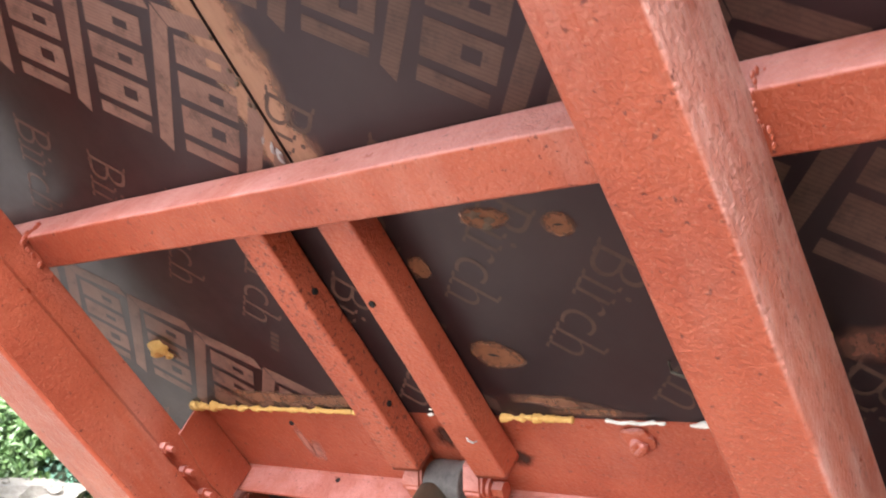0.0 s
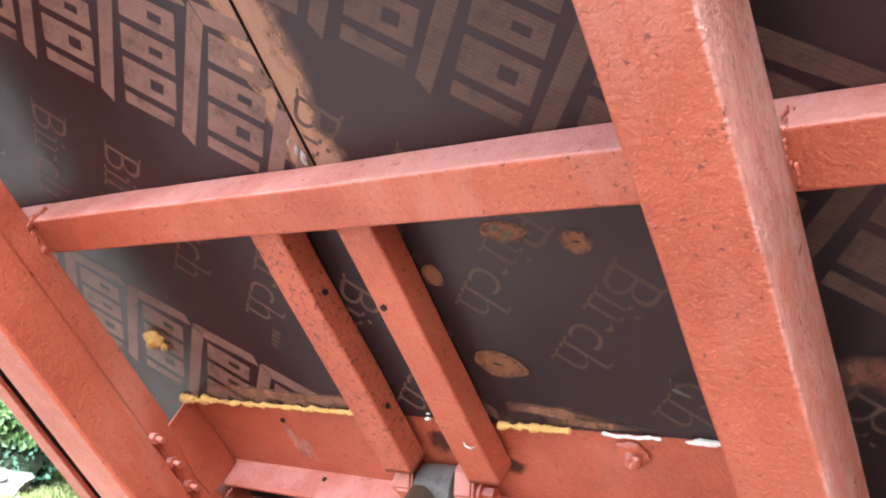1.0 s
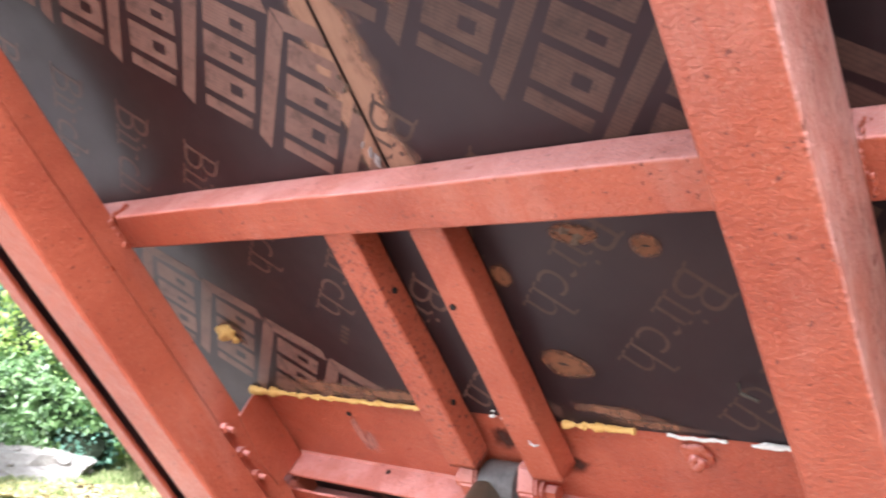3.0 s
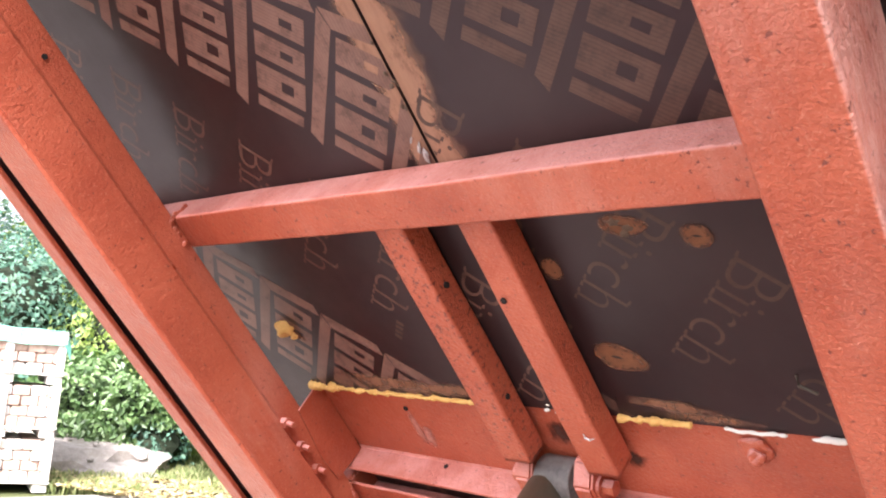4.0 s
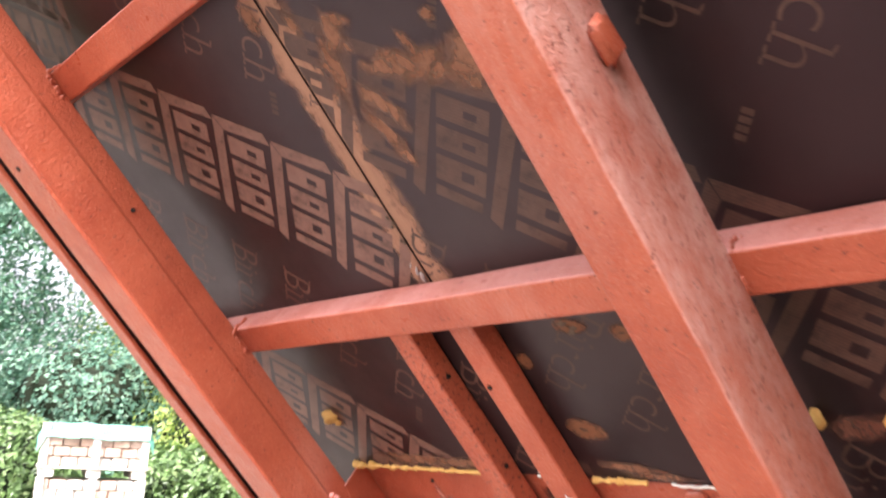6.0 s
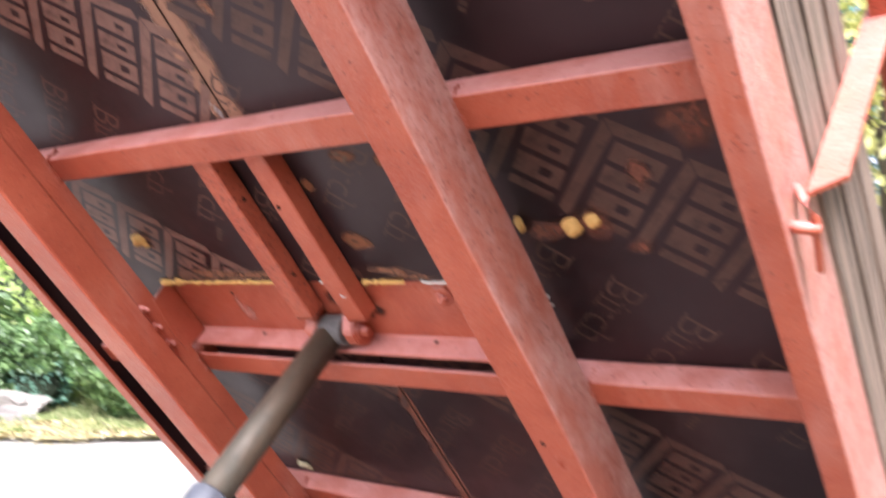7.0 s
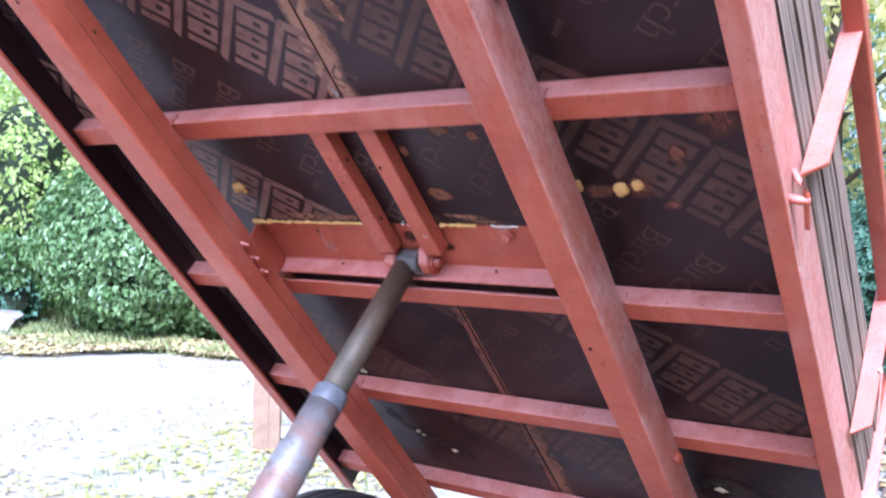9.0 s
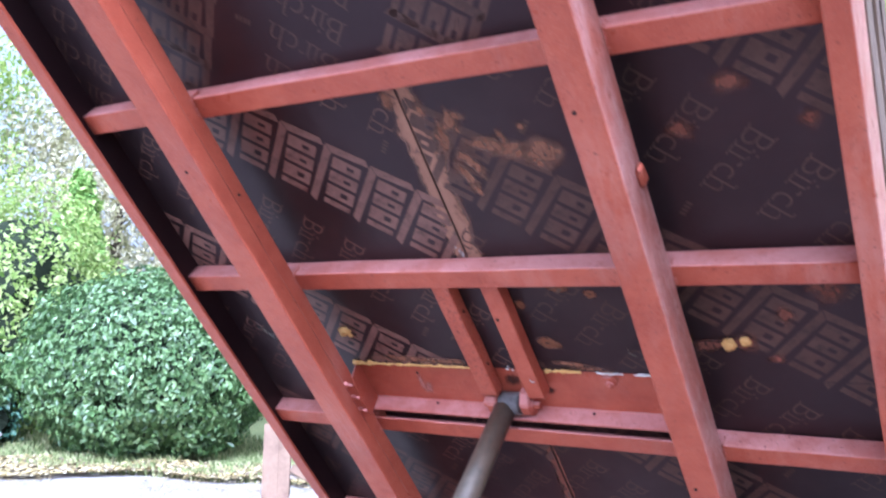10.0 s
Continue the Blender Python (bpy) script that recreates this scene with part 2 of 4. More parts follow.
FOAM = mottled("yellow_foam", (0.60, 0.33, 0.085), (0.76, 0.49, 0.17), 40, 0.8, 0.5, 0.003)
OFF_WHITE = mottled("off_white", (0.7, 0.68, 0.62), (0.85, 0.84, 0.8), 30, 0.7)
CREAM = mottled("cream_scrap", (0.50, 0.42, 0.24), (0.74, 0.67, 0.46), 60, 0.8)
PALEFILL = mottled("pale_grey_filler", (0.28, 0.27, 0.27), (0.52, 0.50, 0.50), 60, 0.8)
MOULD = mottled("leaf_mould", (0.075, 0.052, 0.042), (0.20, 0.150, 0.115), 14, 0.95, 0.8, 0.02)
COLLAR = mottled("blue_grey_collar", (0.045, 0.05, 0.062), (0.11, 0.118, 0.14), 25, 0.45, 0.3, 0.002)
CRUMB = mottled("brown_crumb", (0.05, 0.032, 0.022), (0.16, 0.11, 0.08), 60, 0.9)
ALLOY = mottled("bright_wire", (0.45, 0.44, 0.43), (0.62, 0.61, 0.6), 40, 0.35)
GREASE = mottled("greasy_steel", (0.05, 0.046, 0.045), (0.20, 0.185, 0.18), 38, 0.5, 0.4, 0.003)
DARK = mottled("black_void", (0.008, 0.006, 0.006), (0.014, 0.011, 0.010), 30, 0.9)
RUBBER = mottled("black_rubber", (0.012, 0.012, 0.013), (0.03, 0.03, 0.032), 20, 0.45)
BARK = mottled("bark", (0.05, 0.038, 0.028), (0.12, 0.095, 0.07), 9, 0.95, 0.9, 0.02)
TIMBER = mottled("pale_timber", (0.18, 0.115, 0.078), (0.33, 0.23, 0.155), 7, 0.85)
PALLET = mottled("grey_white_timber", (0.34, 0.29, 0.25), (0.56, 0.51, 0.46), 7, 0.85)
BRICKM = mottled("pale_old_brick", (0.40, 0.26, 0.20), (0.66, 0.53, 0.46), 5, 0.9)
TERRACOTTA = mottled("terracotta", (0.42, 0.17, 0.09), (0.60, 0.30, 0.18), 9, 0.9)
WHITEWOOD = mottled("whitewashed_timber", (0.55, 0.51, 0.47), (0.76, 0.73, 0.69), 7, 0.85)
STONE = mottled("grey_stone", (0.085, 0.075, 0.06), (0.16, 0.145, 0.12), 6, 0.95, 0.7, 0.02)
RUBBLE = mottled("rubble", (0.25, 0.225, 0.20), (0.47, 0.43, 0.39), 9, 0.95, 0.8, 0.02)
TARP = mottled("green_tarp", (0.08, 0.34, 0.27), (0.22, 0.50, 0.42), 6, 0.5)


def ground_mat(n, l, p):
    """Pale compacted gravel going over to rough grass away from the yard."""
    stones = ramp(n, l, noise_tex(n, l, 34, 4, 0.8), [(0.3, (0.235, 0.22, 0.20)), (0.62, (0.44, 0.42, 0.385))])
    damp = ramp(n, l, noise_tex(n, l, 0.9, 6, 0.65), [(0.45, 0.0), (0.72, 0.6)])
    c = mix(n, l, damp, stones, (0.34, 0.32, 0.27))
    l.new(c, p.inputs["Base Color"])
    p.inputs["Roughness"].default_value = 0.95
    bump(n, l, p, noise_tex(n, l, 45, 5, 0.8), 0.7, 0.02)


GRAVEL = material("gravel", ground_mat)


def turf(n, l, p):
    c = ramp(n, l, noise_tex(n, l, 11, 8, 0.8), [(0.3, (0.06, 0.085, 0.022)), (0.55, (0.13, 0.16, 0.05)), (0.75, (0.25, 0.22, 0.09))])
    l.new(c, p.inputs["Base Color"])
    p.inputs["Roughness"].default_value = 0.95
    bump(n, l, p, noise_tex(n, l, 60, 5, 0.8), 0.9, 0.03)


TURF = material("rough_grass", turf)


def leaf_mat(name, stops, gloss=0.45, through=0.25, sheen=0.5):
    """Leaves coloured one by one, a little light passing through them."""
    def build(n, l, p):
        g = n.new("ShaderNodeNewGeometry")
        c = ramp(n, l, g.outputs["Random Per Island"], stops)
        l.new(c, p.inputs["Base Color"])
        p.inputs["Roughness"].default_value, p.inputs["Specular IOR Level"].default_value = gloss, sheen
        t, m = n.new("ShaderNodeBsdfTranslucent"), n.new("ShaderNodeMixShader")
        l.new(c, t.inputs["Color"])
        m.inputs[0].default_value = through
        l.new(p.outputs[0], m.inputs[1])
        l.new(t.outputs[0], m.inputs[2])
        l.new(m.outputs[0], n["Material Output"].inputs["Surface"])
    return material(name, build)


LAUREL = leaf_mat("laurel_leaf", [(0.0, (0.050, 0.115, 0.030)), (0.5, (0.115, 0.220, 0.062)), (0.85, (0.170, 0.290, 0.095)), (1.0, (0.25, 0.36, 0.15))], 0.48, 0.18, 0.9)
SHRUB = leaf_mat("shrub_leaf", [(0.0, (0.070, 0.175, 0.125)), (0.6, (0.140, 0.295, 0.205)), (1.0, (0.26, 0.42, 0.30))], 0.45)
LIGHTLEAF = leaf_mat("light_tree_leaf", [(0.0, (0.38, 0.38, 0.20)), (0.5, (0.60, 0.57, 0.36)), (1.0, (0.74, 0.70, 0.54))], 0.5, 0.5)
FROND = leaf_mat("yellow_green_frond", [(0.0, (0.21, 0.34, 0.06)), (0.5, (0.41, 0.54, 0.14)), (1.0, (0.60, 0.68, 0.29))], 0.5, 0.45)
YELLOW = leaf_mat("yellow_leaf", [(0.0, (0.42, 0.48, 0.16)), (0.4, (0.68, 0.66, 0.25)), (1.0, (0.84, 0.78, 0.40))], 0.5, 0.55)
CONIFER = leaf_mat("conifer_leaf", [(0.0, (0.16, 0.32, 0.06)), (1.0, (0.42, 0.58, 0.16))], 0.6, 0.2)
LITTER = leaf_mat("fallen_leaf", [(0.0, (0.13, 0.10, 0.07)), (0.25, (0.30, 0.24, 0.13)), (0.5, (0.50, 0.41, 0.17)), (0.8, (0.62, 0.53, 0.27)), (1.0, (0.68, 0.63, 0.46))], 0.6, 0.1)

BROWNLITTER = leaf_mat("brown_fallen_leaf", [(0.0, (0.12, 0.07, 0.035)), (0.35, (0.30, 0.19, 0.08)), (0.6, (0.52, 0.43, 0.19)), (1.0, (0.66, 0.60, 0.36))], 0.6, 0.1)
BLADE = leaf_mat("grass_blade", [(0.0, (0.16, 0.22, 0.07)), (0.5, (0.30, 0.36, 0.14)), (1.0, (0.52, 0.52, 0.28))], 0.6, 0.3)


# ---- building blocks ----
def link(name, me, parent, label="", m=None):
    ob = new(name, me)
    ob.parent = parent
    if m is not None:
        ob.matrix_local = m
    if label:
        ob["label"] = label
    return ob


def part(name, bm, mat, parent, label="", m=None):
    me = bpy.data.meshes.new(name)
    bm.to_mesh(me)
    bm.free()
    me.materials.append(mat)
    return link(name, me, parent, label, m)


def thing(name, m, label, category, group="", kind=""):
    ob = new(name)
    ob.matrix_world = m
    return tagged(ob, label, category, group, kind)


def box(x0, x1, y0, y1, z0, z1, bevel=0.0, seg=2):
    bm = bmesh.new()
    bmesh.ops.create_cube(bm, size=1, matrix=Matrix.Translation(((x0 + x1) / 2, (y0 + y1) / 2, (z0 + z1) / 2)) @ Matrix.Diagonal((x1 - x0, y1 - y0, z1 - z0, 1)))
    if bevel:
        bmesh.ops.bevel(bm, geom=bm.edges[:], offset=bevel, segments=seg, affect="EDGES")
    return bm


def wavy(bm, amount, size, axis=None, seed=0.0):
    """Pushes the vertices about a little, so that no edge is ruler-straight."""
    for v in bm.verts:
        d = noise.noise_vector(v.co / size + Vector((seed, seed * 1.7, -seed))) * amount
        if axis is not None:
            d[axis] = 0
        v.co += d
    return bm


def bar_y(section, y0, y1, bevel=0.006, steps=30, wave=0.0012):
    """A bar along y with an (x, z) section, its corners rounded."""
    ring = []
    k = len(section)
    for i in range(k):
        p, a, b = (Vector(section[j % k]) for j in (i, i - 1, i + 1))
        da, db = (a - p).normalized() * bevel, (b - p).normalized() * bevel
        for w in (0.0, 0.33, 0.67, 1.0):
            q = p + da * (1 - w) ** 2 + db * w ** 2
            ring.append((q.x, q.y))
    bm = bmesh.new()
    rows = [[bm.verts.new((x, y0 + (y1 - y0) * s / steps, z)) for x, z in ring] for s in range(steps + 1)]
    for a, b in zip(rows, rows[1:]):
        for i in range(len(ring)):
            j = (i + 1) % len(ring)
            bm.faces.new((a[i], b[i], b[j], a[j]))
    bm.faces.new(rows[0])
    bm.faces.new(rows[-1][::-1])
    bmesh.ops.recalc_face_normals(bm, faces=bm.faces[:])
    wavy(bm, wave, 0.11, None, section[0][0] * 9)
    return bm


def bar_x(section, x0, x1, bevel=0.0035, steps=24, wave=0.0012):
    """The same along x, with a (y, z) section."""
    bm = bar_y(section, x0, x1, bevel, steps, wave)
    for v in bm.verts:
        v.co = Vector((v.co.y, v.co.x, v.co.z))
    bmesh.ops.recalc_face_normals(bm, faces=bm.faces[:])
    return bm


def prism(points, offset):
    """A plate: a polygon in space, thickened by an offset."""
    bm = bmesh.new()
    a = [bm.verts.new(p) for p in points]
    b = [bm.verts.new(Vector(p) + Vector(offset)) for p in points]
    k = len(a)
    bm.faces.new(a)
    bm.faces.new(b[::-1])
    for i in range(k):
        bm.faces.new((a[i], b[i], b[(i + 1) % k], a[(i + 1) % k]))
    bmesh.ops.recalc_face_normals(bm, faces=bm.faces[:])
    return bm


def smooth(ob):
    """Smooth shading that keeps the large faces flat, as their weight is their area."""
    me = ob.data
    sums = [Vector((0, 0, 0)) for v in me.vertices]
    for f in me.polygons:
        f.use_smooth = True
        for k in f.vertices:
            sums[k] += f.normal * f.area
    me.normals_split_custom_set_from_vertices([tuple(q.normalized()) for q in sums])
    return ob


def tube(points, radii, seg=20):
    """A round bar through points, with a radius at each."""
    bm = bmesh.new()
    rows = []
    for i, p in enumerate(points):
        d = (Vector(points[min(i + 1, len(points) - 1)]) - Vector(points[max(i - 1, 0)])).normalized()
        a = d.orthogonal().normalized()
        b = d.cross(a)
        rows.append([bm.verts.new(Vector(p) + (a * math.cos(t) + b * math.sin(t)) * radii[i]) for t in (2 * math.pi * k / seg for k in range(seg))])
    for r, q in zip(rows, rows[1:]):
        for k in range(seg):
            bm.faces.new((r[k], r[(k + 1) % seg], q[(k + 1) % seg], q[k]))
    bm.faces.new(rows[0][::-1])
    bm.faces.new(rows[-1])
    bmesh.ops.recalc_face_normals(bm, faces=bm.faces[:])
    return bm


def lump(r, flat=(1, 1, 1), rough=0.25, seed=0.0, sub=3):
    bm = bmesh.new()
    bmesh.ops.create_icosphere(bm, subdivisions=sub, radius=r)
    for v in bm.verts:
        v.co *= 1 + rough * noise.noise(v.co / r * 1.6 + Vector((seed, 3 * seed, 0)))
        v.co = Vector((v.co.x * flat[0], v.co.y * flat[1], v.co.z * flat[2]))
    return bm


def flat(polys):
    bm = bmesh.new()
    for poly in polys:
        bm.faces.new([bm.verts.new((a, b, 0)) for a, b in poly])
    return bm


def rimmed(bm, rim):
    """Writes how near to the rim each corner lies, 0 within and 1 at the rim."""
    layer = bm.loops.layers.uv.new("UVMap")
    for f in bm.faces:
        for c in f.loops:
            c[layer].uv = (rim[c.vert], 0.5)


# ---- the raised bed: steel and floor ----
Y0, Y1 = -1.14, 1.25
LX0, SEAM, RX1 = -0.374, 0.421, 1.157
bed = thing("tipper_bed", BED, "raised red steel trailer bed with dark printed plywood floor", "trailer bed")

CUT = -0.642
NOTCH_X, NOTCH_Y = (-0.030, 0.800), (0.107, 0.262)


def joined(*pieces):
    """Several closed blocks in one mesh."""
    whole = bmesh.new()
    for bm in pieces:
        me = bpy.data.meshes.new("x")
        bm.to_mesh(me)
        bm.free()
        whole.from_mesh(me)
        bpy.data.meshes.remove(me)
    return whole


left_sheet = part("floor_sheet", joined(box(LX0, SEAM - 0.0020, CUT + 0.002, NOTCH_Y[0], 0, 0.018), box(LX0, NOTCH_X[0], NOTCH_Y[0], NOTCH_Y[1], 0, 0.018), box(LX0, SEAM - 0.0020, NOTCH_Y[1], Y1, 0, 0.018)), FILM, bed, "dark brown film-faced plywood with worn print")
right_sheet = part("floor_sheet", joined(box(SEAM + 0.0020, RX1, CUT + 0.002, NOTCH_Y[0], 0, 0.018), box(NOTCH_X[1], RX1, NOTCH_Y[0], NOTCH_Y[1], 0, 0.018), box(SEAM + 0.0020, RX1, NOTCH_Y[1], Y1, 0, 0.018)), FILM, bed, "dark brown film-faced plywood with worn print")
front_sheet = part("floor_sheet", box(LX0, RX1, Y0, CUT, 0, 0.018), FILM, bed, "dark brown film-faced plywood with worn print")
# Added backing that keeps light from above out of the joint.
part("joint_backing", box(SEAM - 0.03, SEAM + 0.03, Y0, Y1, 0.0185, 0.03), CRUMB, bed, "added brown backing that closes the joint to light")

CROSS_W, CROSS_D = 0.0462, 0.0445
for y in (-1.112, -0.670, -0.2135, 0.258, 0.682, 1.123):
    sec = [(y, -CROSS_D), (y + CROSS_W, -CROSS_D), (y + CROSS_W, -0.0008), (y, -0.0008)]
    if y == 0.258:
        lip = [(y, -CROSS_D), (y + CROSS_W, -CROSS_D), (y + CROSS_W, -0.0008), (y + CROSS_W - 0.005, -0.0008), (y + CROSS_W - 0.005, -CROSS_D + 0.005), (y, -CROSS_D + 0.005)]
        smooth(part("cross_member", joined(bar_x(sec, -0.372, -0.020), bar_x(lip, -0.020, 0.800, 0.0018), bar_x(sec, 0.800, 1.158)), RED, bed, "red channel, open towards the angle iron"))
    else:
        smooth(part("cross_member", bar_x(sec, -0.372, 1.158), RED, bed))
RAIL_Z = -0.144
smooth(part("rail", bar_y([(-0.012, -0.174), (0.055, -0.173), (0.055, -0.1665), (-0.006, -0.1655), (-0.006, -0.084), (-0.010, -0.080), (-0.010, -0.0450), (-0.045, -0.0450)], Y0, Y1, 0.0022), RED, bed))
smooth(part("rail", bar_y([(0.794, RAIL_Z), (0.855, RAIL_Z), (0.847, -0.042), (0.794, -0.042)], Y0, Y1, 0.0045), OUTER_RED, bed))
smooth(part("edge_beam", bar_y([(1.153, -0.103), (1.190, -0.103), (1.190, 0.010), (1.153, 0.010)], Y0, Y1, 0.004), SKYLIT_RED, bed))
smooth(part("edge_beam", bar_y([(-0.376, -0.070), (-0.338, -0.070), (-0.338, -0.062), (-0.376, -0.062)], Y0, Y1, 0.002), RED, bed))
# Dark film-coloured strip over the left edge beam.
part("edge_strip", box(-0.3755, -0.350, Y0, Y1, -0.0618, 0.028, 0.002), FILM, bed, "dark strip along the edge")

# angle iron set into the floor that carries the ram's upper end, with its cleat and bolts
plate = bmesh.new()
prof = [(0.1074, 0.006), (0.236, 0.010), (0.239, 0.007), (0.2405, -0.031), (0.2425, -0.032), (0.2460, -0.030), (0.2460, 0.014), (0.1074, 0.012)]
ends = []
for x in (-0.028, 0.8):
    ends.append([plate.verts.new((x, y, z)) for y, z in prof])
for k in range(8):
    plate.faces.new((ends[0][k], ends[0][(k + 1) % 8], ends[1][(k + 1) % 8], ends[1][k]))
plate.faces.new(ends[0][::-1])
plate.faces.new(ends[1])
bmesh.ops.recalc_face_normals(plate, faces=plate.faces[:])
part("ledge_plate", plate, RED, bed)
# Near-black strip put in as the shade of the gap behind the angle iron.
part("gap_shade", box(-0.040, 0.810, 0.2465, 0.275, 0.0182, 0.030), DARK, bed, "black strip standing for the shade behind the angle iron")
part("gusset", prism(((-0.022, 0.1078, 0.0068), (-0.005, 0.107, -0.052), (-0.005, 0.190, -0.063), (-0.005, 0.232, -0.060), (-0.018, 0.2398, -0.031), (-0.022, 0.2395, 0.006)), (-0.003, 0, 0.0)), RED, bed)
for y in (0.104, 0.148, 0.192):
    bolt = tube([(-0.009, y, -0.079), (0.002, y, -0.079)], [0.0075, 0.0075], 6)
    shank = tube([(0.002, y, -0.079), (0.017, y, -0.081)], [0.0038, 0.0038], 10)
    part("bolt", joined(bolt, shank), RED, bed)

# two short bearers and the clevis of the ram
for x in (0.326, 0.442):
    sec = [(x, -0.034), (x + 0.041, -0.034), (x + 0.041, -0.0008), (x, -0.0008)]
    smooth(part("short_bearer", bar_y(sec, -0.178, 0.165, 0.0035, 60, 0.0016), PITTED_RED if x < 0.4 else RED, bed))
for x in (0.323, 0.408):
    out = [(0.172, 0.0085), (0.2375, 0.0085), (0.2375, -0.018), (0.220, -0.033), (0.194, -0.033), (0.172, -0.012)]
    lug = prism([(x, y, z) for y, z in out], (0.026, 0, 0))
    bmesh.ops.bevel(lug, geom=lug.edges[:], offset=0.003, segments=2, affect="EDGES")
    part("clevis_lug", lug, RED, bed)
part("clevis_pin", tube([(0.312, 0.206, -0.014), (0.436, 0.206, -0.014)], [0.011, 0.011], 18), RED, bed)
part("pin_washer", tube([(0.434, 0.206, -0.014), (0.438, 0.206, -0.014)], [0.014, 0.014], 20), RED, bed)
part("pin_bolt", tube([(0.438, 0.206, -0.014), (0.452, 0.206, -0.014)], [0.009, 0.009], 6), RED, bed)

# holes drilled through, lugs and welds
HOLES = [(0.3675, -0.080, -0.018, "x"), (0.3675, 0.075, -0.018, "x"), (0.452, -0.072, -0.0345, "z"),
         (0.160, 0.2395, 0.000, "y"), (0.140, 0.141, 0.0062, "z"), (0.566, 0.2395, 0.000, "y"), (0.812, 0.274, -0.1446, "z"), (0.812, -0.59, -0.1446, "z"), (0.018, -0.58, -0.1742, "z"), (-0.0092, -0.450, -0.066, "x")]
for x, y, z, d in HOLES:
    turn = {"x": (0, 90, 0), "z": (0, 0, 0), "y": (90, 0, 0)}[d]
    hole = bmesh.new()
    bmesh.ops.create_cone(hole, cap_ends=True, segments=14, radius1=0.0035, radius2=0.0035, depth=0.0024)
    part("drilled_hole", hole, DARK, bed, "", pose(x, y, z, *turn))
for y in (-0.425, 0.725):
    smooth(part("rail_lug", wavy(box(-0.008, 0.005, -0.019, 0.019, -0.014, 0.013, 0.005, 3), 0.0045, 0.014, None, y), PLAIN_RED, bed, "", pose(0.856, y, -0.072, 8, 4, 0)))
for cy in (-0.670, -0.2135, 0.258, 0.682, 1.123):
    for x in (0.002, 0.8512):
        run = [(cy - 0.002, -0.046 + 0.006 * k) for k in range(5)] + [(cy + 0.005 * k, -0.0515) for k in range(8)]
        for y, z in run:
            if x < 0.1:
                x1 = x - 0.011 + (z + 0.05) * -0.1
            else:
                x1 = x - (z + 0.05) * 0.07
            part("weld_bead", lump(random.uniform(0.0014, 0.0034) * (0.75 if x < 0.1 else 0.6), (0.8, 1.5, 1.7), 0.35, y * 9 + z, 2), RED, bed, "", pose(x1 + random.uniform(-0.002, 0.003), y + random.uniform(-0.002, 0.002), z))
part("washer", lump(0.017, (1, 1, 0.3), 0.25, 5), RED, bed, "painted-over washer and bolt", pose(0.627, 0.138, 0.004))
part("washer", lump(0.009, (1, 1, 0.9), 0.4, 7), RED, bed, "painted-over washer and bolt", pose(0.629, 0.140, -0.002))

# ---- print on the floor sheets ----
U, V = Vector((-0.61, 0.79)).normalized(), Vector((0.79, 0.61)).normalized()


# the maker's mark as a plain bracket and plain leaning blocks: origin at the bracket's corner, a along the reading, b up
MARK = [[(0.0, 0.013), (0.153, 0.0045), (0.163, 0.0205), (0.016, 0.030)], [(-0.002, 0.0135), (0.0155, 0.0305), (0.008, 0.113), (-0.007, 0.103)], [(0.139, 0.036), (0.1535, 0.036), (0.1535, 0.097), (0.140, 0.097)]]
for a0, a1 in ((0.0215, 0.0510), (0.0595, 0.0890), (0.0975, 0.1310)):
    b0, b1, b2, b3, lip = 0.036, 0.069, 0.085, 0.100, 0.0105
    MARK += [[(a0, b0), (a1, b0), (a1, b1), (a0, b1)], [(a0, b1), (a0 + lip, b1), (a0 + lip, b2), (a0, b2)], [(a1 - lip, b1), (a1, b1), (a1, b2), (a1 - lip, b2)], [(a0, b2), (a1, b2), (a1, b3), (a0, b3)]]
TINY = [[(a, 0.0), (a + 0.006, 0.0), (a + 0.006, 0.011), (a, 0.011)] for a in (0.0, 0.0085, 0.017, 0.0255)]

text = bpy.data.curves.new("birch", "FONT")
text.body, text.size, text.offset = "Birch", 0.075, -0.0012
text_ob = bpy.data.objects.new("birch", text)
scene.collection.objects.link(text_ob)
birch_mesh = bpy.data.meshes.new_from_object(text_ob.evaluated_get(bpy.context.evaluated_depsgraph_get()))
bpy.data.objects.remove(text_ob)
letters = bmesh.new()
letters.from_mesh(birch_mesh)
for x0, x1, y, up in ((0.075, 0.173, 0.0, 1), (0.075, 0.173, 0.682, -1), (0.628, 0.717, 0.0, 1), (0.628, 0.717, 0.475, -1), (0.851, 0.940, 0.0, 1), (0.851, 0.940, 0.475, -1), (1.677, 1.766, 0.0, 1), (1.677, 1.766, 0.682, -1), (1.966, 2.055, 0.0, 1)):
    for a, b in ((x0 - 0.075, x0 + 0.012), (x1 - 0.012, x1 + 0.075)):
        if up < 0 and b > x1:
            continue
        q = [(a, y), (b, y), (b, y + 0.05 * up), (a, y + 0.03 * up)]
        letters.faces.new([letters.verts.new((0.075 * px, 0.075 * py, 0)) for px, py in (q if up > 0 else q[::-1])])
letters.to_mesh(birch_mesh)
letters.free()
wide = max(v.co.x for v in birch_mesh.vertices)
tall = max(v.co.y for v in birch_mesh.vertices)
for v in birch_mesh.vertices:
    v.co = Vector((v.co.x / wide * 0.148, v.co.y / tall * 0.050, 0))
birch_mesh.materials.clear()
birch_mesh.materials.append(FAINT)
bold_birch = birch_mesh.copy()
bold_birch.materials.clear()
bold_birch.materials.append(BOLDPRINT)
mark_bm = flat(MARK)
mark_mesh = bpy.data.meshes.new("maker_mark")
mark_bm.to_mesh(mark_mesh)
mark_bm.free()
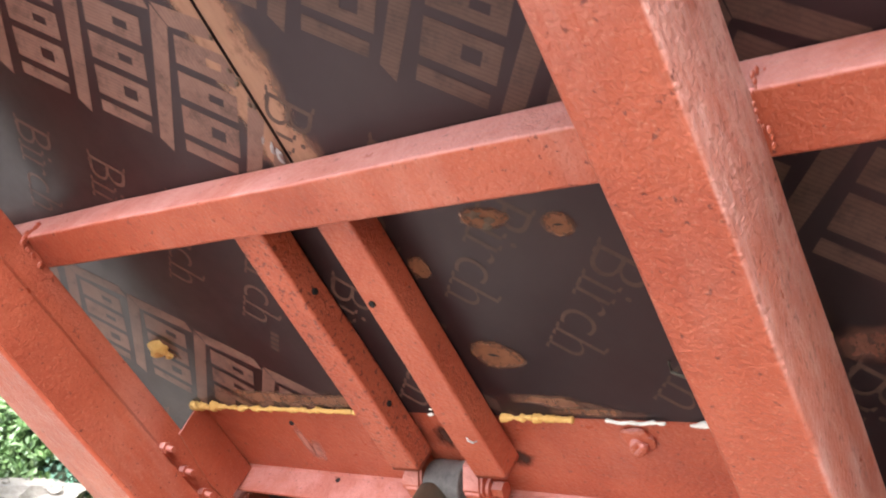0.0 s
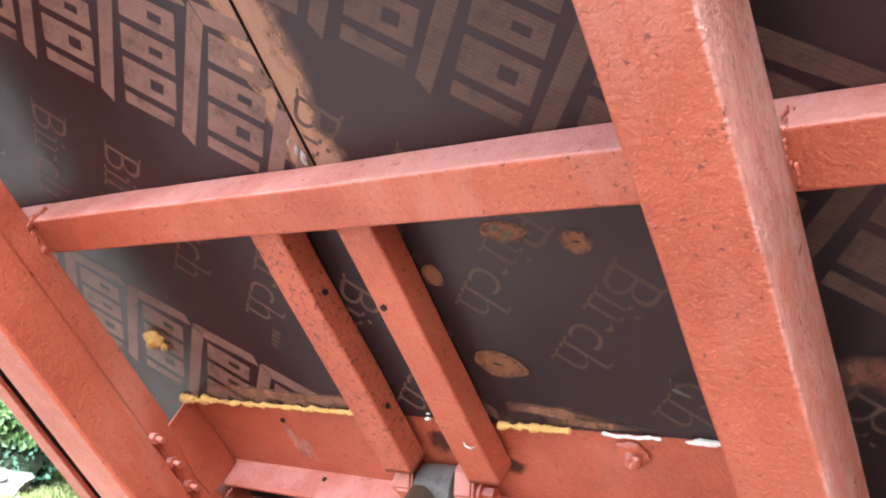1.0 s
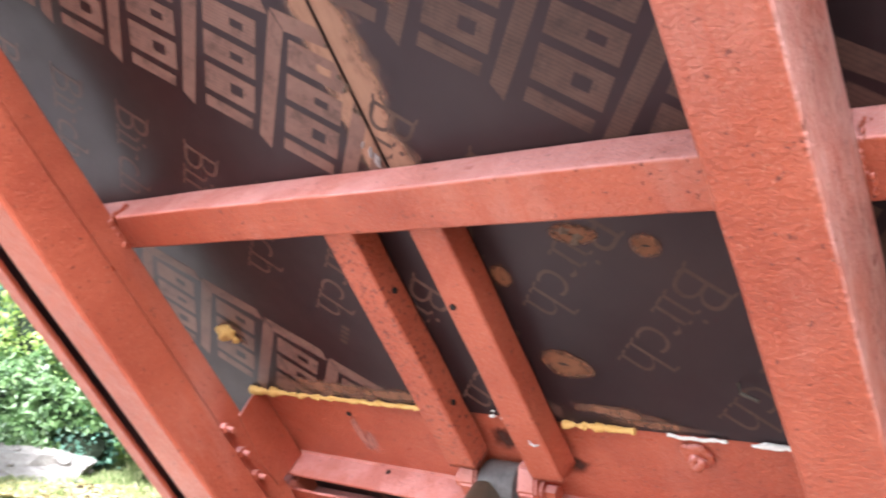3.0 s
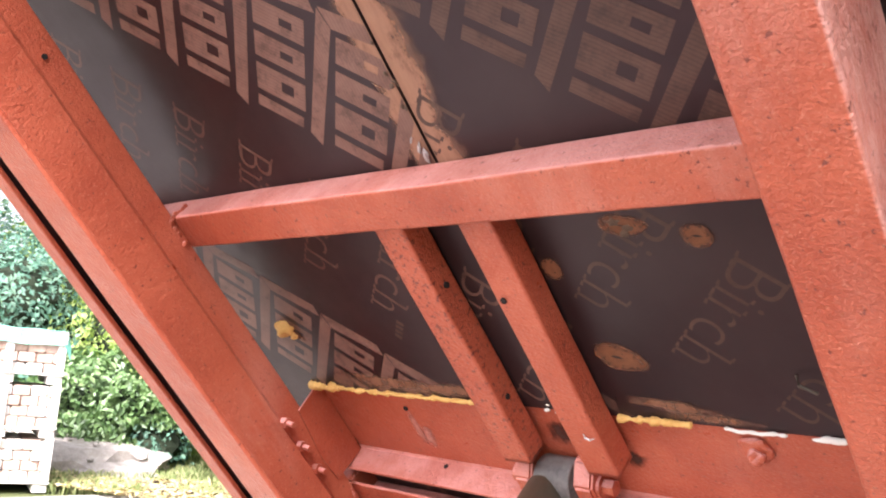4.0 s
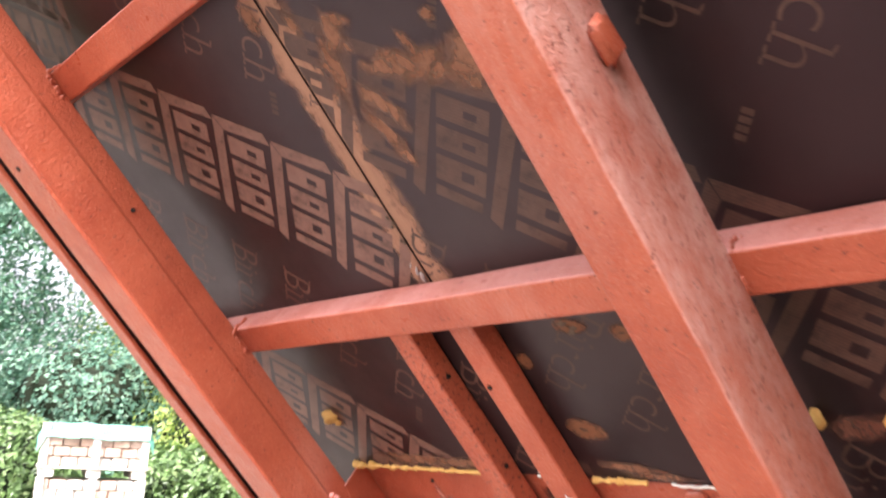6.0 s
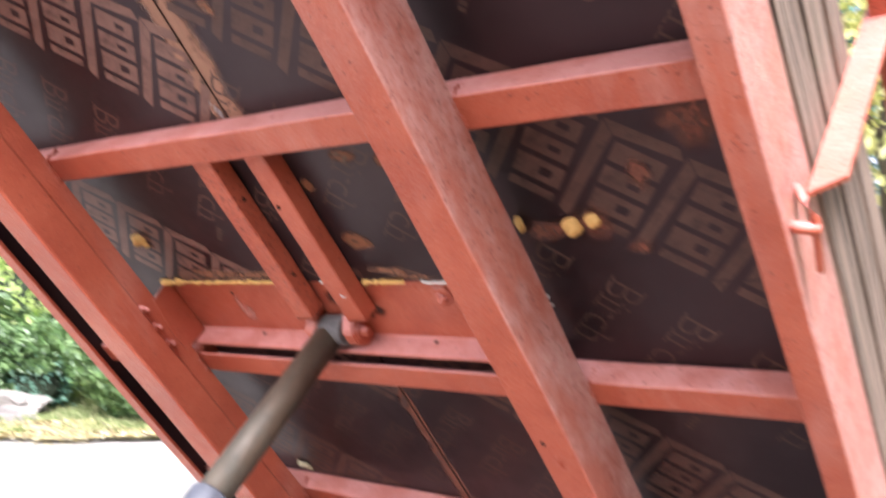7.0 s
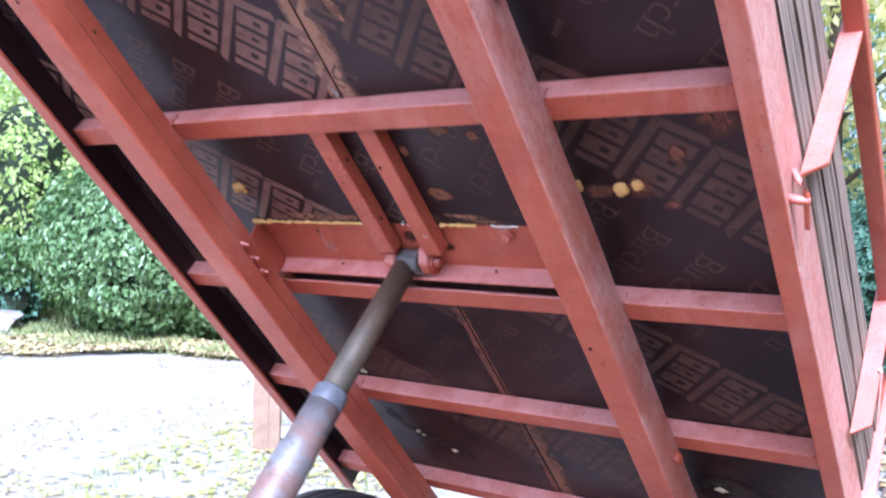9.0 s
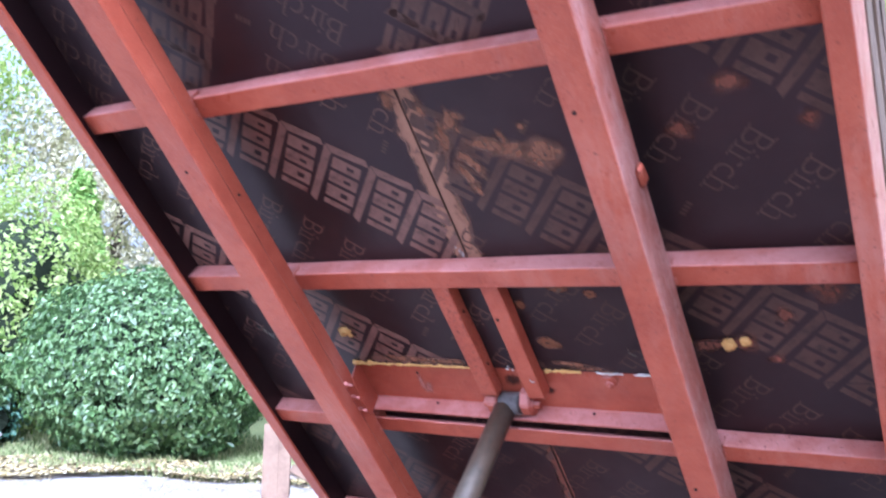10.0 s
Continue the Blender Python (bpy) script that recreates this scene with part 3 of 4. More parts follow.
mark_mesh.materials.append(PRINT)
tiny_bm = flat(TINY)
tiny_mesh = bpy.data.meshes.new("small_mark")
tiny_bm.to_mesh(tiny_mesh)
tiny_bm.free()
tiny_mesh.materials.append(FAINT)
worn_mesh = mark_mesh.copy()
worn_mesh.materials.clear()
worn_mesh.materials.append(WORNPRINT)


def stamp(sheet, me, name, corner, u, v, bounds):
    """One print at a place on the sheet's underside, cut off at the sheet's edges."""
    m = Matrix(((u.x, v.x, 0, corner.x), (u.y, v.y, 0, corner.y), (0, 0, -1, -0.0003), (0, 0, 0, 1)))
    reach = [m @ Vector((a, b, 0)) for a in (-0.01, 0.165) for b in (0, 0.115)]
    x0, x1, y0, y1 = bounds
    if all(x0 < q.x < x1 and y0 < q.y < y1 for q in reach):
        link(name, me, sheet, "", m)
        return
    if all(q.x < x0 or q.x > x1 for q in reach) or all(q.y < y0 or q.y > y1 for q in reach):
        return
    bm = bmesh.new()
    bm.from_mesh(me)
    bm.transform(m)
    for co, no in (((x0, 0, 0), (-1, 0, 0)), ((x1, 0, 0), (1, 0, 0)), ((0, y0, 0), (0, -1, 0)), ((0, y1, 0), (0, 1, 0))):
        bmesh.ops.bisect_plane(bm, geom=bm.verts[:] + bm.edges[:] + bm.faces[:], plane_co=co, plane_no=no, clear_outer=True)
    if bm.faces:
        part(name, bm, me.materials[0], sheet)
    else:
        bm.free()


LEAN = 0.08


def print_sheet(sheet, mark, words, corner, step, row, u, v, bounds):
    for r in range(-4, 6):
        for k in range(-24, 26):
            c = Vector(corner) + Vector(step) * k + Vector(row) * r
            if bounds[0] - 0.3 < c.x < bounds[1] + 0.3 and bounds[2] - 0.3 < c.y < bounds[3] + 0.3:
                stamp(sheet, mark if c.y < 0.2 else worn_mesh, "maker_mark", c, u, v, bounds)
                stamp(sheet, words if c.y < 0.2 else birch_mesh, "birch_lettering", c + u * 0.222, u - v * LEAN, v + u * LEAN, bounds)
                if (k + r) % 3 == 2:
                    stamp(sheet, tiny_mesh, "small_mark", c - u * 0.080 + v * 0.026, u, v, bounds)


for sheet, mesh, start, step, row, x0, x1, inner in (
        (left_sheet, mark_mesh, (0.3615, -0.3925), (0.0800, 0.0630), (-0.2778, 0.3597), -0.349, SEAM - 0.003, (-0.349, NOTCH_X[0] - 0.002)),
        (right_sheet, worn_mesh, (0.6605, -0.3995), (0.0800, 0.0640), (-0.3316, 0.3627), SEAM + 0.003, 1.153, (NOTCH_X[1] + 0.002, 1.153))):
    for area in ((x0, x1, CUT + 0.004, NOTCH_Y[0] - 0.001), (*inner, NOTCH_Y[0] + 0.001, NOTCH_Y[1] - 0.001), (x0, x1, NOTCH_Y[1] + 0.001, Y1 - 0.01)):
        print_sheet(sheet, mesh, bold_birch if sheet is left_sheet else birch_mesh, start, step, row, U, V, area)
U2 = -V
V2 = Vector((U2.y, -U2.x))
print_sheet(front_sheet, worn_mesh, birch_mesh, (0.56, -0.60), (-0.0472, 0.0608), (-0.376, -0.311), U2, V2, (-0.349, 1.153, Y0 + 0.01, CUT - 0.002))


# ---- wear on the floor: rubbed patches, filler foam ----
def on_plate(y):
    """Just proud of the angle iron, which lies at a slight slope."""
    return 0.0060 + 0.0311 * (y - 0.1074) - 0.0004


def patch(sheet, cx, cy, rx, ry, turn=0.0, seed=1.0, label="", mat=None, level=None):
    bm = bmesh.new()
    n, rings, rim = 40, [], {}
    z = -0.0006 - 0.0001 * (seed % 4)
    for f in (0.30, 0.62, 1.0):
        ring = []
        for k in range(n):
            t = 2 * math.pi * k / n
            r = 1.06 + 0.42 * noise.noise(Vector((math.cos(t) * 1.2, math.sin(t) * 1.2, seed))) + 0.16 * noise.noise(Vector((math.cos(t) * 3.5, math.sin(t) * 3.5, seed)))
            p = Matrix.Rotation(radians(turn), 2) @ Vector((math.cos(t) * rx * r * f, math.sin(t) * ry * r * f))
            v = bm.verts.new((cx + p.x, cy + p.y, level(cy + p.y) if level else z))
            rim[v] = f
            ring.append(v)
        rings.append(ring)
    bm.faces.new(rings[0])
    for a, b in zip(rings, rings[1:]):
        for k in range(n):
            bm.faces.new((a[k], b[k], b[(k + 1) % n], a[(k + 1) % n]))
    bmesh.ops.recalc_face_normals(bm, faces=bm.faces[:])
    rimmed(bm, rim)
    part("dull_smear" if mat in (SMEAR, PALESMEAR, OILY_SHADE) else "drip_stain" if mat is CHALK else "rubbed_patch", bm, mat or SANDED, sheet, label)


def rubbed_band(sheet, x0, x1, y0, y1, seed, thin=1.0, mat=None):
    """The strip beside the joint, rubbed down to the wood, with a torn outer edge."""
    bm = bmesh.new()
    n, rim, rows = 60, {}, []
    inner, outer = (x0, x1) if abs(x0 - SEAM) < 0.005 else (x1, x0)
    for k in range(n + 1):
        y = y0 + (y1 - y0) * k / n
        reach = (outer - inner) * (thin + (1 - thin) * k / n) * (1.25 + 0.7 * noise.noise(Vector((k * 0.17, seed, 0))) + 0.3 * noise.noise(Vector((k * 0.7, seed, 4))))
        row = []
        for f, g in ((0.0, 0.15), (0.45, 0.25), (1.0, 1.0)):
            v = bm.verts.new((inner + reach * f, y, -0.00018))
            rim[v] = max(g, 1.0 if k in (0, n) else 0.0)
            row.append(v)
        rows.append(row)
    for p, q in zip(rows, rows[1:]):
        for i in range(2):
            bm.faces.new((p[i], q[i], q[i + 1], p[i + 1]))
    bmesh.ops.recalc_face_normals(bm, faces=bm.faces[:])
    rimmed(bm, rim)
    part("rubbed_band", bm, mat or SCRAPED, sheet)


rubbed_band(left_sheet, 0.386, SEAM - 0.0021, CUT + 0.02, -0.17, 1, 0.8)
rubbed_band(right_sheet, SEAM + 0.0021, 0.460, CUT + 0.02, -0.18, 2, 1.1)
rubbed_band(left_sheet, 0.398, SEAM - 0.0021, 0.31, Y1 - 0.02, 3, 1.0, RUDDY)
rubbed_band(right_sheet, SEAM + 0.0021, 0.431, 0.31, 0.70, 4, 1.0, RUDDY)
rubbed_band(right_sheet, SEAM + 0.003, 0.466, 0.70, Y1 - 0.02, 6, 1.0, SANDED)
for k, (x, y, a, b, r) in enumerate([(0.500, -0.405, 0.050, 0.016, 62), (0.512, -0.440, 0.062, 0.020, 55), (0.556, -0.468, 0.060, 0.022, 18), (0.594, -0.457, 0.050, 0.030, 0),
                                     (0.668, -0.440, 0.060, 0.040, 15), (0.507, -0.527, 0.026, 0.034, 0), (0.478, -0.485, 0.022, 0.060, 10), (0.505, -0.375, 0.030, 0.014, 70),
                                     (0.56, 0.085, 0.07, 0.012, 4), (0.60, 0.098, 0.06, 0.010, 2), (0.86, 0.02, 0.055, 0.024, -10), (0.93, 0.012, 0.035, 0.03, 0),
                                     (0.978, 0.052, 0.022, 0.016, 0), (1.009, -0.057, 0.022, 0.026, 30), (1.085, -0.124, 0.05, 0.04, 0), (0.909, -0.458, 0.030, 0.026, 0),
                                     (0.997, -0.53, 0.04, 0.024, 0), (1.101, -0.457, 0.022, 0.022, 0)]):
    patch(right_sheet, x, y, a, b, r, 1.3 * k + 0.4, "", RUDDY if x > 0.8 else None)
wear = random.Random(4)
for k in range(12):
    f = wear.random()
    patch(right_sheet, 0.455 + 0.19 * f + wear.gauss(0, 0.018), -0.545 + 0.10 * f + wear.gauss(0, 0.028), wear.uniform(0.010, 0.030), wear.uniform(0.006, 0.016), wear.uniform(0, 180), 40.0 + k * 0.77)
for k, (x, y, a, b, r) in enumerate([(0.16, 0.088, 0.13, 0.016, 2), (0.25, 0.092, 0.09, 0.014, 0), (0.012, 0.012, 0.022, 0.012, 40), (0.395, -0.58, 0.02, 0.03, 0)]):
    patch(left_sheet, x, y, a, b, r, 2.1 * k + 0.7)
for x, y, a, b, r in ((0.04, 0.93, 0.10, 0.022, 35), (0.10, 0.99, 0.12, 0.016, 28), (-0.01, 0.86, 0.05, 0.03, 60), (0.22, 0.80, 0.07, 0.014, 20), (-0.22, -0.12, 0.05, 0.018, 40), (-0.25, 0.02, 0.06, 0.014, 50), (-0.2, 0.40, 0.05, 0.016, 30), (0.92, 0.94, 0.12, 0.05, 10)):
    patch(left_sheet if x < 0.42 else right_sheet, x, y, a, b, r, 5 * x + y, "", PALESMEAR if x < -0.1 else SMEAR)


patch(bed, 0.138, 0.178, 0.010, 0.044, 3, 3.3, "pale chalky drip below a hole", CHALK, on_plate)
patch(bed, 0.150, 0.192, 0.016, 0.030, 8, 4.6, "pale chalky drip below a hole", CHALK, on_plate)


def knot(sheet, cx, cy, rx, ry, turn, seed, slit, tail=0.0):
    """An oval knot that shows through the film, ringed, with a dark split in its middle."""
    bm = bmesh.new()
    n, rim, rings = 44, {}, []
    for f, g in ((0.10, 0.05), (0.45, 0.12), (0.80, 0.25), (1.0, 0.62)):
        ring = []
        for k in range(n):
            t = 2 * math.pi * k / n
            r = f * (1 + 0.10 * noise.noise(Vector((math.cos(t) * 1.4, math.sin(t) * 1.4, seed))) + tail * max(0.0, math.cos(t)) ** 6)
            p = Matrix.Rotation(radians(turn), 2) @ Vector((math.cos(t) * rx * r, math.sin(t) * ry * r))
            v = bm.verts.new((cx + p.x, cy + p.y, -0.0009))
            rim[v] = g
            ring.append(v)
        rings.append(ring)
    bm.faces.new(rings[0])
    for a, b in zip(rings, rings[1:]):
        for k in range(n):
            bm.faces.new((a[k], b[k], b[(k + 1) % n], a[(k + 1) % n]))
    bmesh.ops.recalc_face_normals(bm, faces=bm.faces[:])
    rimmed(bm, rim)
    part("knot", bm, KNOT, sheet, "oval brown knot in the veneer")
    if slit:
        slit *= 0.6
        split = flat([[(-slit, 0.0), (-0.3 * slit, 0.24 * slit), (0.2 * slit, 0.16 * slit), (slit, 0.03 * slit), (0.3 * slit, -0.22 * slit), (-0.4 * slit, -0.16 * slit)]])
        part("split", split, DARK, sheet, "dark split in the veneer", pose(cx, cy, -0.0014, 0, 0, turn))


knot(right_sheet, 0.656, -0.112, 0.0165, 0.0135, 10, 1.0, 0.0085)
knot(right_sheet, 0.523, 0.024, 0.027, 0.0195, 14, 2.0, 0.012, 0.35)
knot(right_sheet, 0.495, -0.083, 0.0125, 0.0145, 0, 3.0, 0.0)
knot(right_sheet, 0.590, -0.127, 0.026, 0.0125, 6, 4.0, 0.005)
for x, y, r in ((0.583, -0.131, 0.005), (0.596, -0.124, 0.004), (0.590, -0.118, 0.0035)):
    part("split", lump(r, (1.3, 0.8, 0.15), 0.9, x * 40, 2), CRUMB, right_sheet, "dark split in the veneer", pose(x, y, -0.0012))


def bead(x0, x1, y, thick, mat, seed, wob=0.0025):
    pts, rad = [], []
    n = int((x1 - x0) / 0.0018) + 2
    for k in range(n):
        x = x0 + (x1 - x0) * k / (n - 1)
        w = noise.noise(Vector((x * 60, seed, 0)))
        pts.append((x, y + w * wob, -0.003 - 0.001 * w))
        rad.append(max(0.001, thick * (1 + 0.9 * noise.noise(Vector((x * 70, seed, 7))) + 0.6 * noise.noise(Vector((x * 210, seed, 3))))) * (0.35 if k in (0, n - 1) else 1))
    return tube(pts, rad, 10)


smooth(part("foam_bead", bead(-0.028, 0.036, 0.106, 0.0050, FOAM, 1, 0.0034), FOAM, left_sheet, "squeezed-out yellow filler foam"))
smooth(part("foam_bead", bead(0.030, 0.335, 0.1065, 0.0030, FOAM, 2, 0.002), FOAM, left_sheet, "squeezed-out yellow filler foam"))
smooth(part("foam_bead", bead(0.490, 0.575, 0.106, 0.0036, FOAM, 3), FOAM, right_sheet, "squeezed-out yellow filler foam"))
# Two white beads along the plate's upper edge.
smooth(part("white_bead", bead(0.608, 0.668, 0.107, 0.0018, OFF_WHITE, 4), OFF_WHITE, right_sheet, "white bead along the joint"))
smooth(part("white_bead", bead(0.690, 0.796, 0.107, 0.0030, OFF_WHITE, 5), OFF_WHITE, right_sheet, "white bead along the joint"))
for x, y, r, f in ((0.0, 0.0, 0.013, (1.1, 0.9, 0.8)), (0.010, 0.012, 0.006, (1, 1, 0.6))):
    smooth(part("foam_blob", lump(r, f, 0.5, x + 1), FOAM, left_sheet, "yellow blob of filler foam", pose(x, y, -0.004)))
for x, y, r, f in ((0.900, 0.013, 0.0128, (1, 1.05, 0.6)), (0.931, 0.004, 0.0100, (1, 1, 0.6)), (0.826, 0.004, 0.008, (0.7, 1.6, 0.6))):
    smooth(part("foam_blob", lump(r, f, 0.3, x), FOAM, right_sheet, "yellow blob of filler foam", pose(x, y, -0.005)))
for x, y, r in ((-0.019, 0.655, 0.011), (-0.008, 0.662, 0.007), (0.886, 0.948, 0.009), (0.042, 0.924, 0.005), (0.134, 0.998, 0.006), (0.052, 0.94, 0.004)):
    smooth(part("debris", lump(r, (1.3, 0.7, 0.35), 1.3, x * 7, 3), CREAM, left_sheet if x < 0.4 else right_sheet, "pale scrap stuck to the floor", pose(x, y, -0.004)))
crumbs = random.Random(9)
for k in range(14):
    y = crumbs.choice((crumbs.uniform(-0.36, -0.23), crumbs.uniform(-0.30, -0.27), crumbs.uniform(-0.62, -0.2), crumbs.uniform(0.3, 1.1)))
    part("crumb", lump(crumbs.uniform(0.0010, 0.0024), (0.8, 1.5, 0.6), 0.8, k * 1.1, 1), CRUMB, left_sheet, "", pose(SEAM + crumbs.uniform(-0.006, 0.004), y, -0.002, 0, 0, crumbs.uniform(-40, 40)))
for x, y, r in ((0.398, 0.106, 0.0035), (0.412, 0.108, 0.0025), (0.425, 0.105, 0.0032), (0.404, 0.098, 0.002), (0.586, -0.176, 0.0022), (0.505, -0.176, 0.0018)):
    part("fleck", lump(r, (1.6, 0.7, 0.5), 0.9, x * 31, 1), OFF_WHITE, left_sheet if x < SEAM else right_sheet, "", pose(x, y, -0.003))
part("staple", tube([(0.466, 0.103, -0.034), (0.469, 0.104, -0.0375), (0.474, 0.107, -0.0375), (0.476, 0.108, -0.034)], [0.0011] * 4, 8), ALLOY, bed, "bright bent staple")
# Oily stains; the one right of the lug also stands for shade.
for x, y, a, b, r in ((0.395, 0.150, 0.030, 0.028, 0), (0.478, 0.178, 0.020, 0.022, 20), (0.44, 0.19, 0.03, 0.012, 0)):
    patch(bed, x, y, a, b, r, 60 + x, "", OILY_SHADE, on_plate)
for x, y, r, turn in ((0.415, -0.222, 0.0055, 12), (0.411, -0.231, 0.0040, 25), (0.406, -0.240, 0.0028, 40)):
    part("filler_scrap", lump(r, (0.45, 1.5, 0.35), 0.9, x * 50, 2), PALEFILL, left_sheet, "pale grey filler at the joint", pose(x, y, -0.003, 0, 0, turn))
part("bent_nail", tube([(0.695, 0.036, 0.0), (0.700, 0.038, -0.010), (0.715, 0.044, -0.012)], [0.0015] * 3, 8), ROD, right_sheet)
part("bent_nail", tube([(0.814, 0.134, 0.0), (0.816, 0.136, -0.012), (0.826, 0.138, -0.014)], [0.002] * 3, 8), OFF_WHITE, right_sheet)

# ---- the side of the bed: planks, stakes, top rail ----
for z0, z1, k in ((0.013, 0.086, 0), (0.090, 0.160, 1), (0.164, 0.226, 2)):
    plank = box(1.166, 1.192 + 0.002 * k, Y0, 0.885, z0, z1, 0.004)
    bmesh.ops.subdivide_edges(plank, edges=[e for e in plank.edges if e.calc_length() > 1], cuts=40)
    part("side_plank", wavy(plank, 0.0022, 0.12, 1, k * 3.0), PLANK, bed, "grey bleached wooden side plank")
    lp = box(-0.3755, -0.352, Y0, Y1, z0 + 0.03, z1 + 0.03, 0.003)
    part("side_plank", lp, PLANK, bed, "grey bleached wooden side plank")
smooth(part("top_rail", bar_y([(1.204, 0.312), (1.238, 0.312), (1.238, 0.346), (1.204, 0.346)], Y0, 0.87, 0.004), PLAIN_RED, bed))
for y0, z0, z1 in ((-0.045, -0.035, 0.395), (0.615, -0.020, 0.345)):
    stake = prism(((1.1965, y0, z0 - 0.004), (1.231, y0, z0 + 0.022), (1.233, y0, z1 - 0.008), (1.1975, y0, z1)), (0, 0.006, 0))
    part("stake", stake, STAKE_RED, bed)
smooth(part("rear_post", wavy(box(1.166, 1.2155, 0.8865, 0.8925, -0.05, 0.325, 0.0015), 0.0012, 0.1), STAKE_RED, bed))
part("corner_plate", prism(((1.1962, 0.828, 0.300), (1.1962, 0.8855, 0.305), (1.1962, 0.8855, 0.185)), (0.004, 0, 0)), STAKE_RED, bed)
smooth(part("stake_bolt", lump(0.0055, (0.8, 1, 1), 0.2, 2.0, 2), ALLOY, bed, "bright bolt head", pose(1.2315, 0.612, 0.128)))
smooth(part("latch_arm", tube([(1.192, -0.062, -0.048), (1.202, -0.058, -0.066), (1.212, -0.045, -0.080), (1.214, -0.035, -0.084)], [0.004, 0.005, 0.005, 0.004], 12), RED, bed, "bent painted latch"))
smooth(part("latch_pin", tube([(1.188, -0.040, -0.084), (1.217, -0.035, -0.085)], [0.0065, 0.0065], 14), RED, bed))
part("latch_rod", tube([(1.212, -0.034, -0.086), (1.207, 0.016, -0.086)], [0.0038, 0.0038], 10), RED, bed)

# ---- the ram ----
ram = thing("hydraulic_ram", BED @ pose(0.366, 0.210, -0.012, 0, 0, 0), "oily brown steel hydraulic ram with worn grey barrel", "hydraulic ram")
AX = Vector((0.045, -0.033, -1.0))


def ram_bit(name, radii, label=""):
    return smooth(part(name, tube([AX * a for a, r in radii], [r for a, r in radii], 36), {"barrel": BARREL, "collar": COLLAR}.get(name, ROD), ram, label))


smooth(part("rod_eye", tube([(-0.012, -0.005, -0.002), (-0.009, -0.005, -0.002), (0.037, -0.005, -0.002), (0.040, -0.005, -0.002)], [0.023, 0.0265, 0.0265, 0.023], 28), GREASE, ram, "grey greasy rod eye"))
ram_bit("rod", [(0.02, 0.0255), (0.37, 0.0265)])
ram_bit("collar", [(0.350, 0.0300), (0.354, 0.0335), (0.385, 0.0340), (0.389, 0.0310)], "blue-grey gland collar")
ram_bit("barrel", [(0.386, 0.0335), (0.48, 0.0345), (0.49, 0.0375), (1.22, 0.0375)], "worn grey barrel with rust patches")

# ---- running gear under the bed ----
gear = thing("trailer_chassis", pose(0, 0, 0), "low red trailer chassis on a black tyre", "trailer chassis")
foot = BED @ (Vector((0.366, 0.210, -0.012)) + AX * 1.22)
for x in (0.02, 0.72):
    part("chassis_beam", box(x, x + 0.06, -1.6, 1.35, 0.46, 0.56, 0.006), RED, gear)
part("ram_beam", box(0.05, 0.76, foot.y - 0.05, foot.y + 0.07, 0.47, foot.z + 0.03, 0.006), RED, gear)
part("axle", box(-0.12, 0.92, 0.385, 0.455, 0.43, 0.50, 0.006), RED, gear)
for x in (0.055, 0.755):
    part("hinge_post", box(x - 0.02, x + 0.02, 0.78, 0.86, 0.55, 0.80, 0.006), RED, gear)


def tyre(width, r):
    """A tyre round the x axis: rounded shoulders, grooves, a hollow for the rim."""
    half = width / 2
    prof = [(-half * 0.6, r * 0.58), (-half, r * 0.68), (-half * 1.04, r * 0.82), (-half * 0.92, r * 0.93), (-half * 0.70, r * 0.985), (-half * 0.30, r), (-half * 0.26, r * 0.975), (-half * 0.16, r * 0.975), (-half * 0.12, r)]
    prof = prof + [(-a, b) for a, b in prof[::-1]]
    bm = bmesh.new()
    seg = 64
    rows = [[bm.verts.new((a, b * math.cos(2 * math.pi * k / seg), b * math.sin(2 * math.pi * k / seg))) for a, b in prof] for k in range(seg)]
    for k in range(seg):
        p, q = rows[k], rows[(k + 1) % seg]
        for i in range(len(prof) - 1):
            bm.faces.new((p[i], p[i + 1], q[i + 1], q[i]))
    bmesh.ops.recalc_face_normals(bm, faces=bm.faces[:])
    return bm


for x in (-0.11, 0.915):
    wheel = link("wheel", None, gear, "", pose(x, 0.423, 0.444))
    smooth(part("tyre", tyre(0.20, 0.444), RUBBER, wheel, "black rubber tyre"))
    part("rim", tube([(-0.07, 0, 0), (0.07, 0, 0)], [0.265, 0.265], 32), BARREL, wheel)

# ---- ground ----
def sheet_ground(name, x0, x1, y0, y1, nx, ny, z, mat, label, rough):
    bm = bmesh.new()
    grid = [[bm.verts.new((x0 + (x1 - x0) * i / nx, y0 + (y1 - y0) * j / ny, 0)) for j in range(ny + 1)] for i in range(nx + 1)]
    for i in range(nx):
        for j in range(ny):
            bm.faces.new((grid[i][j], grid[i + 1][j], grid[i + 1][j + 1], grid[i][j + 1]))
    for v in bm.verts:
        v.co.z = z(v.co.x, v.co.y) + rough * noise.noise(v.co * 1.3)
    ob = part(name, bm, mat, None)
    return tagged(ob, label, name, kind="structure")


sheet_ground("ground", -400, 400, -400, 400, 4, 4, lambda x, y: -0.06, TURF, "rough green grass going off to the trees", 0)
sheet_ground("yard", -9.2, 5.0, -12, 7.2, 110, 140, lambda x, y: 0.0 - 0.10 * max(0.0, (math.hypot(x + 2, y + 4) - 10.5) / 3), GRAVEL, "pale gravel yard with scattered leaves", 0.012)


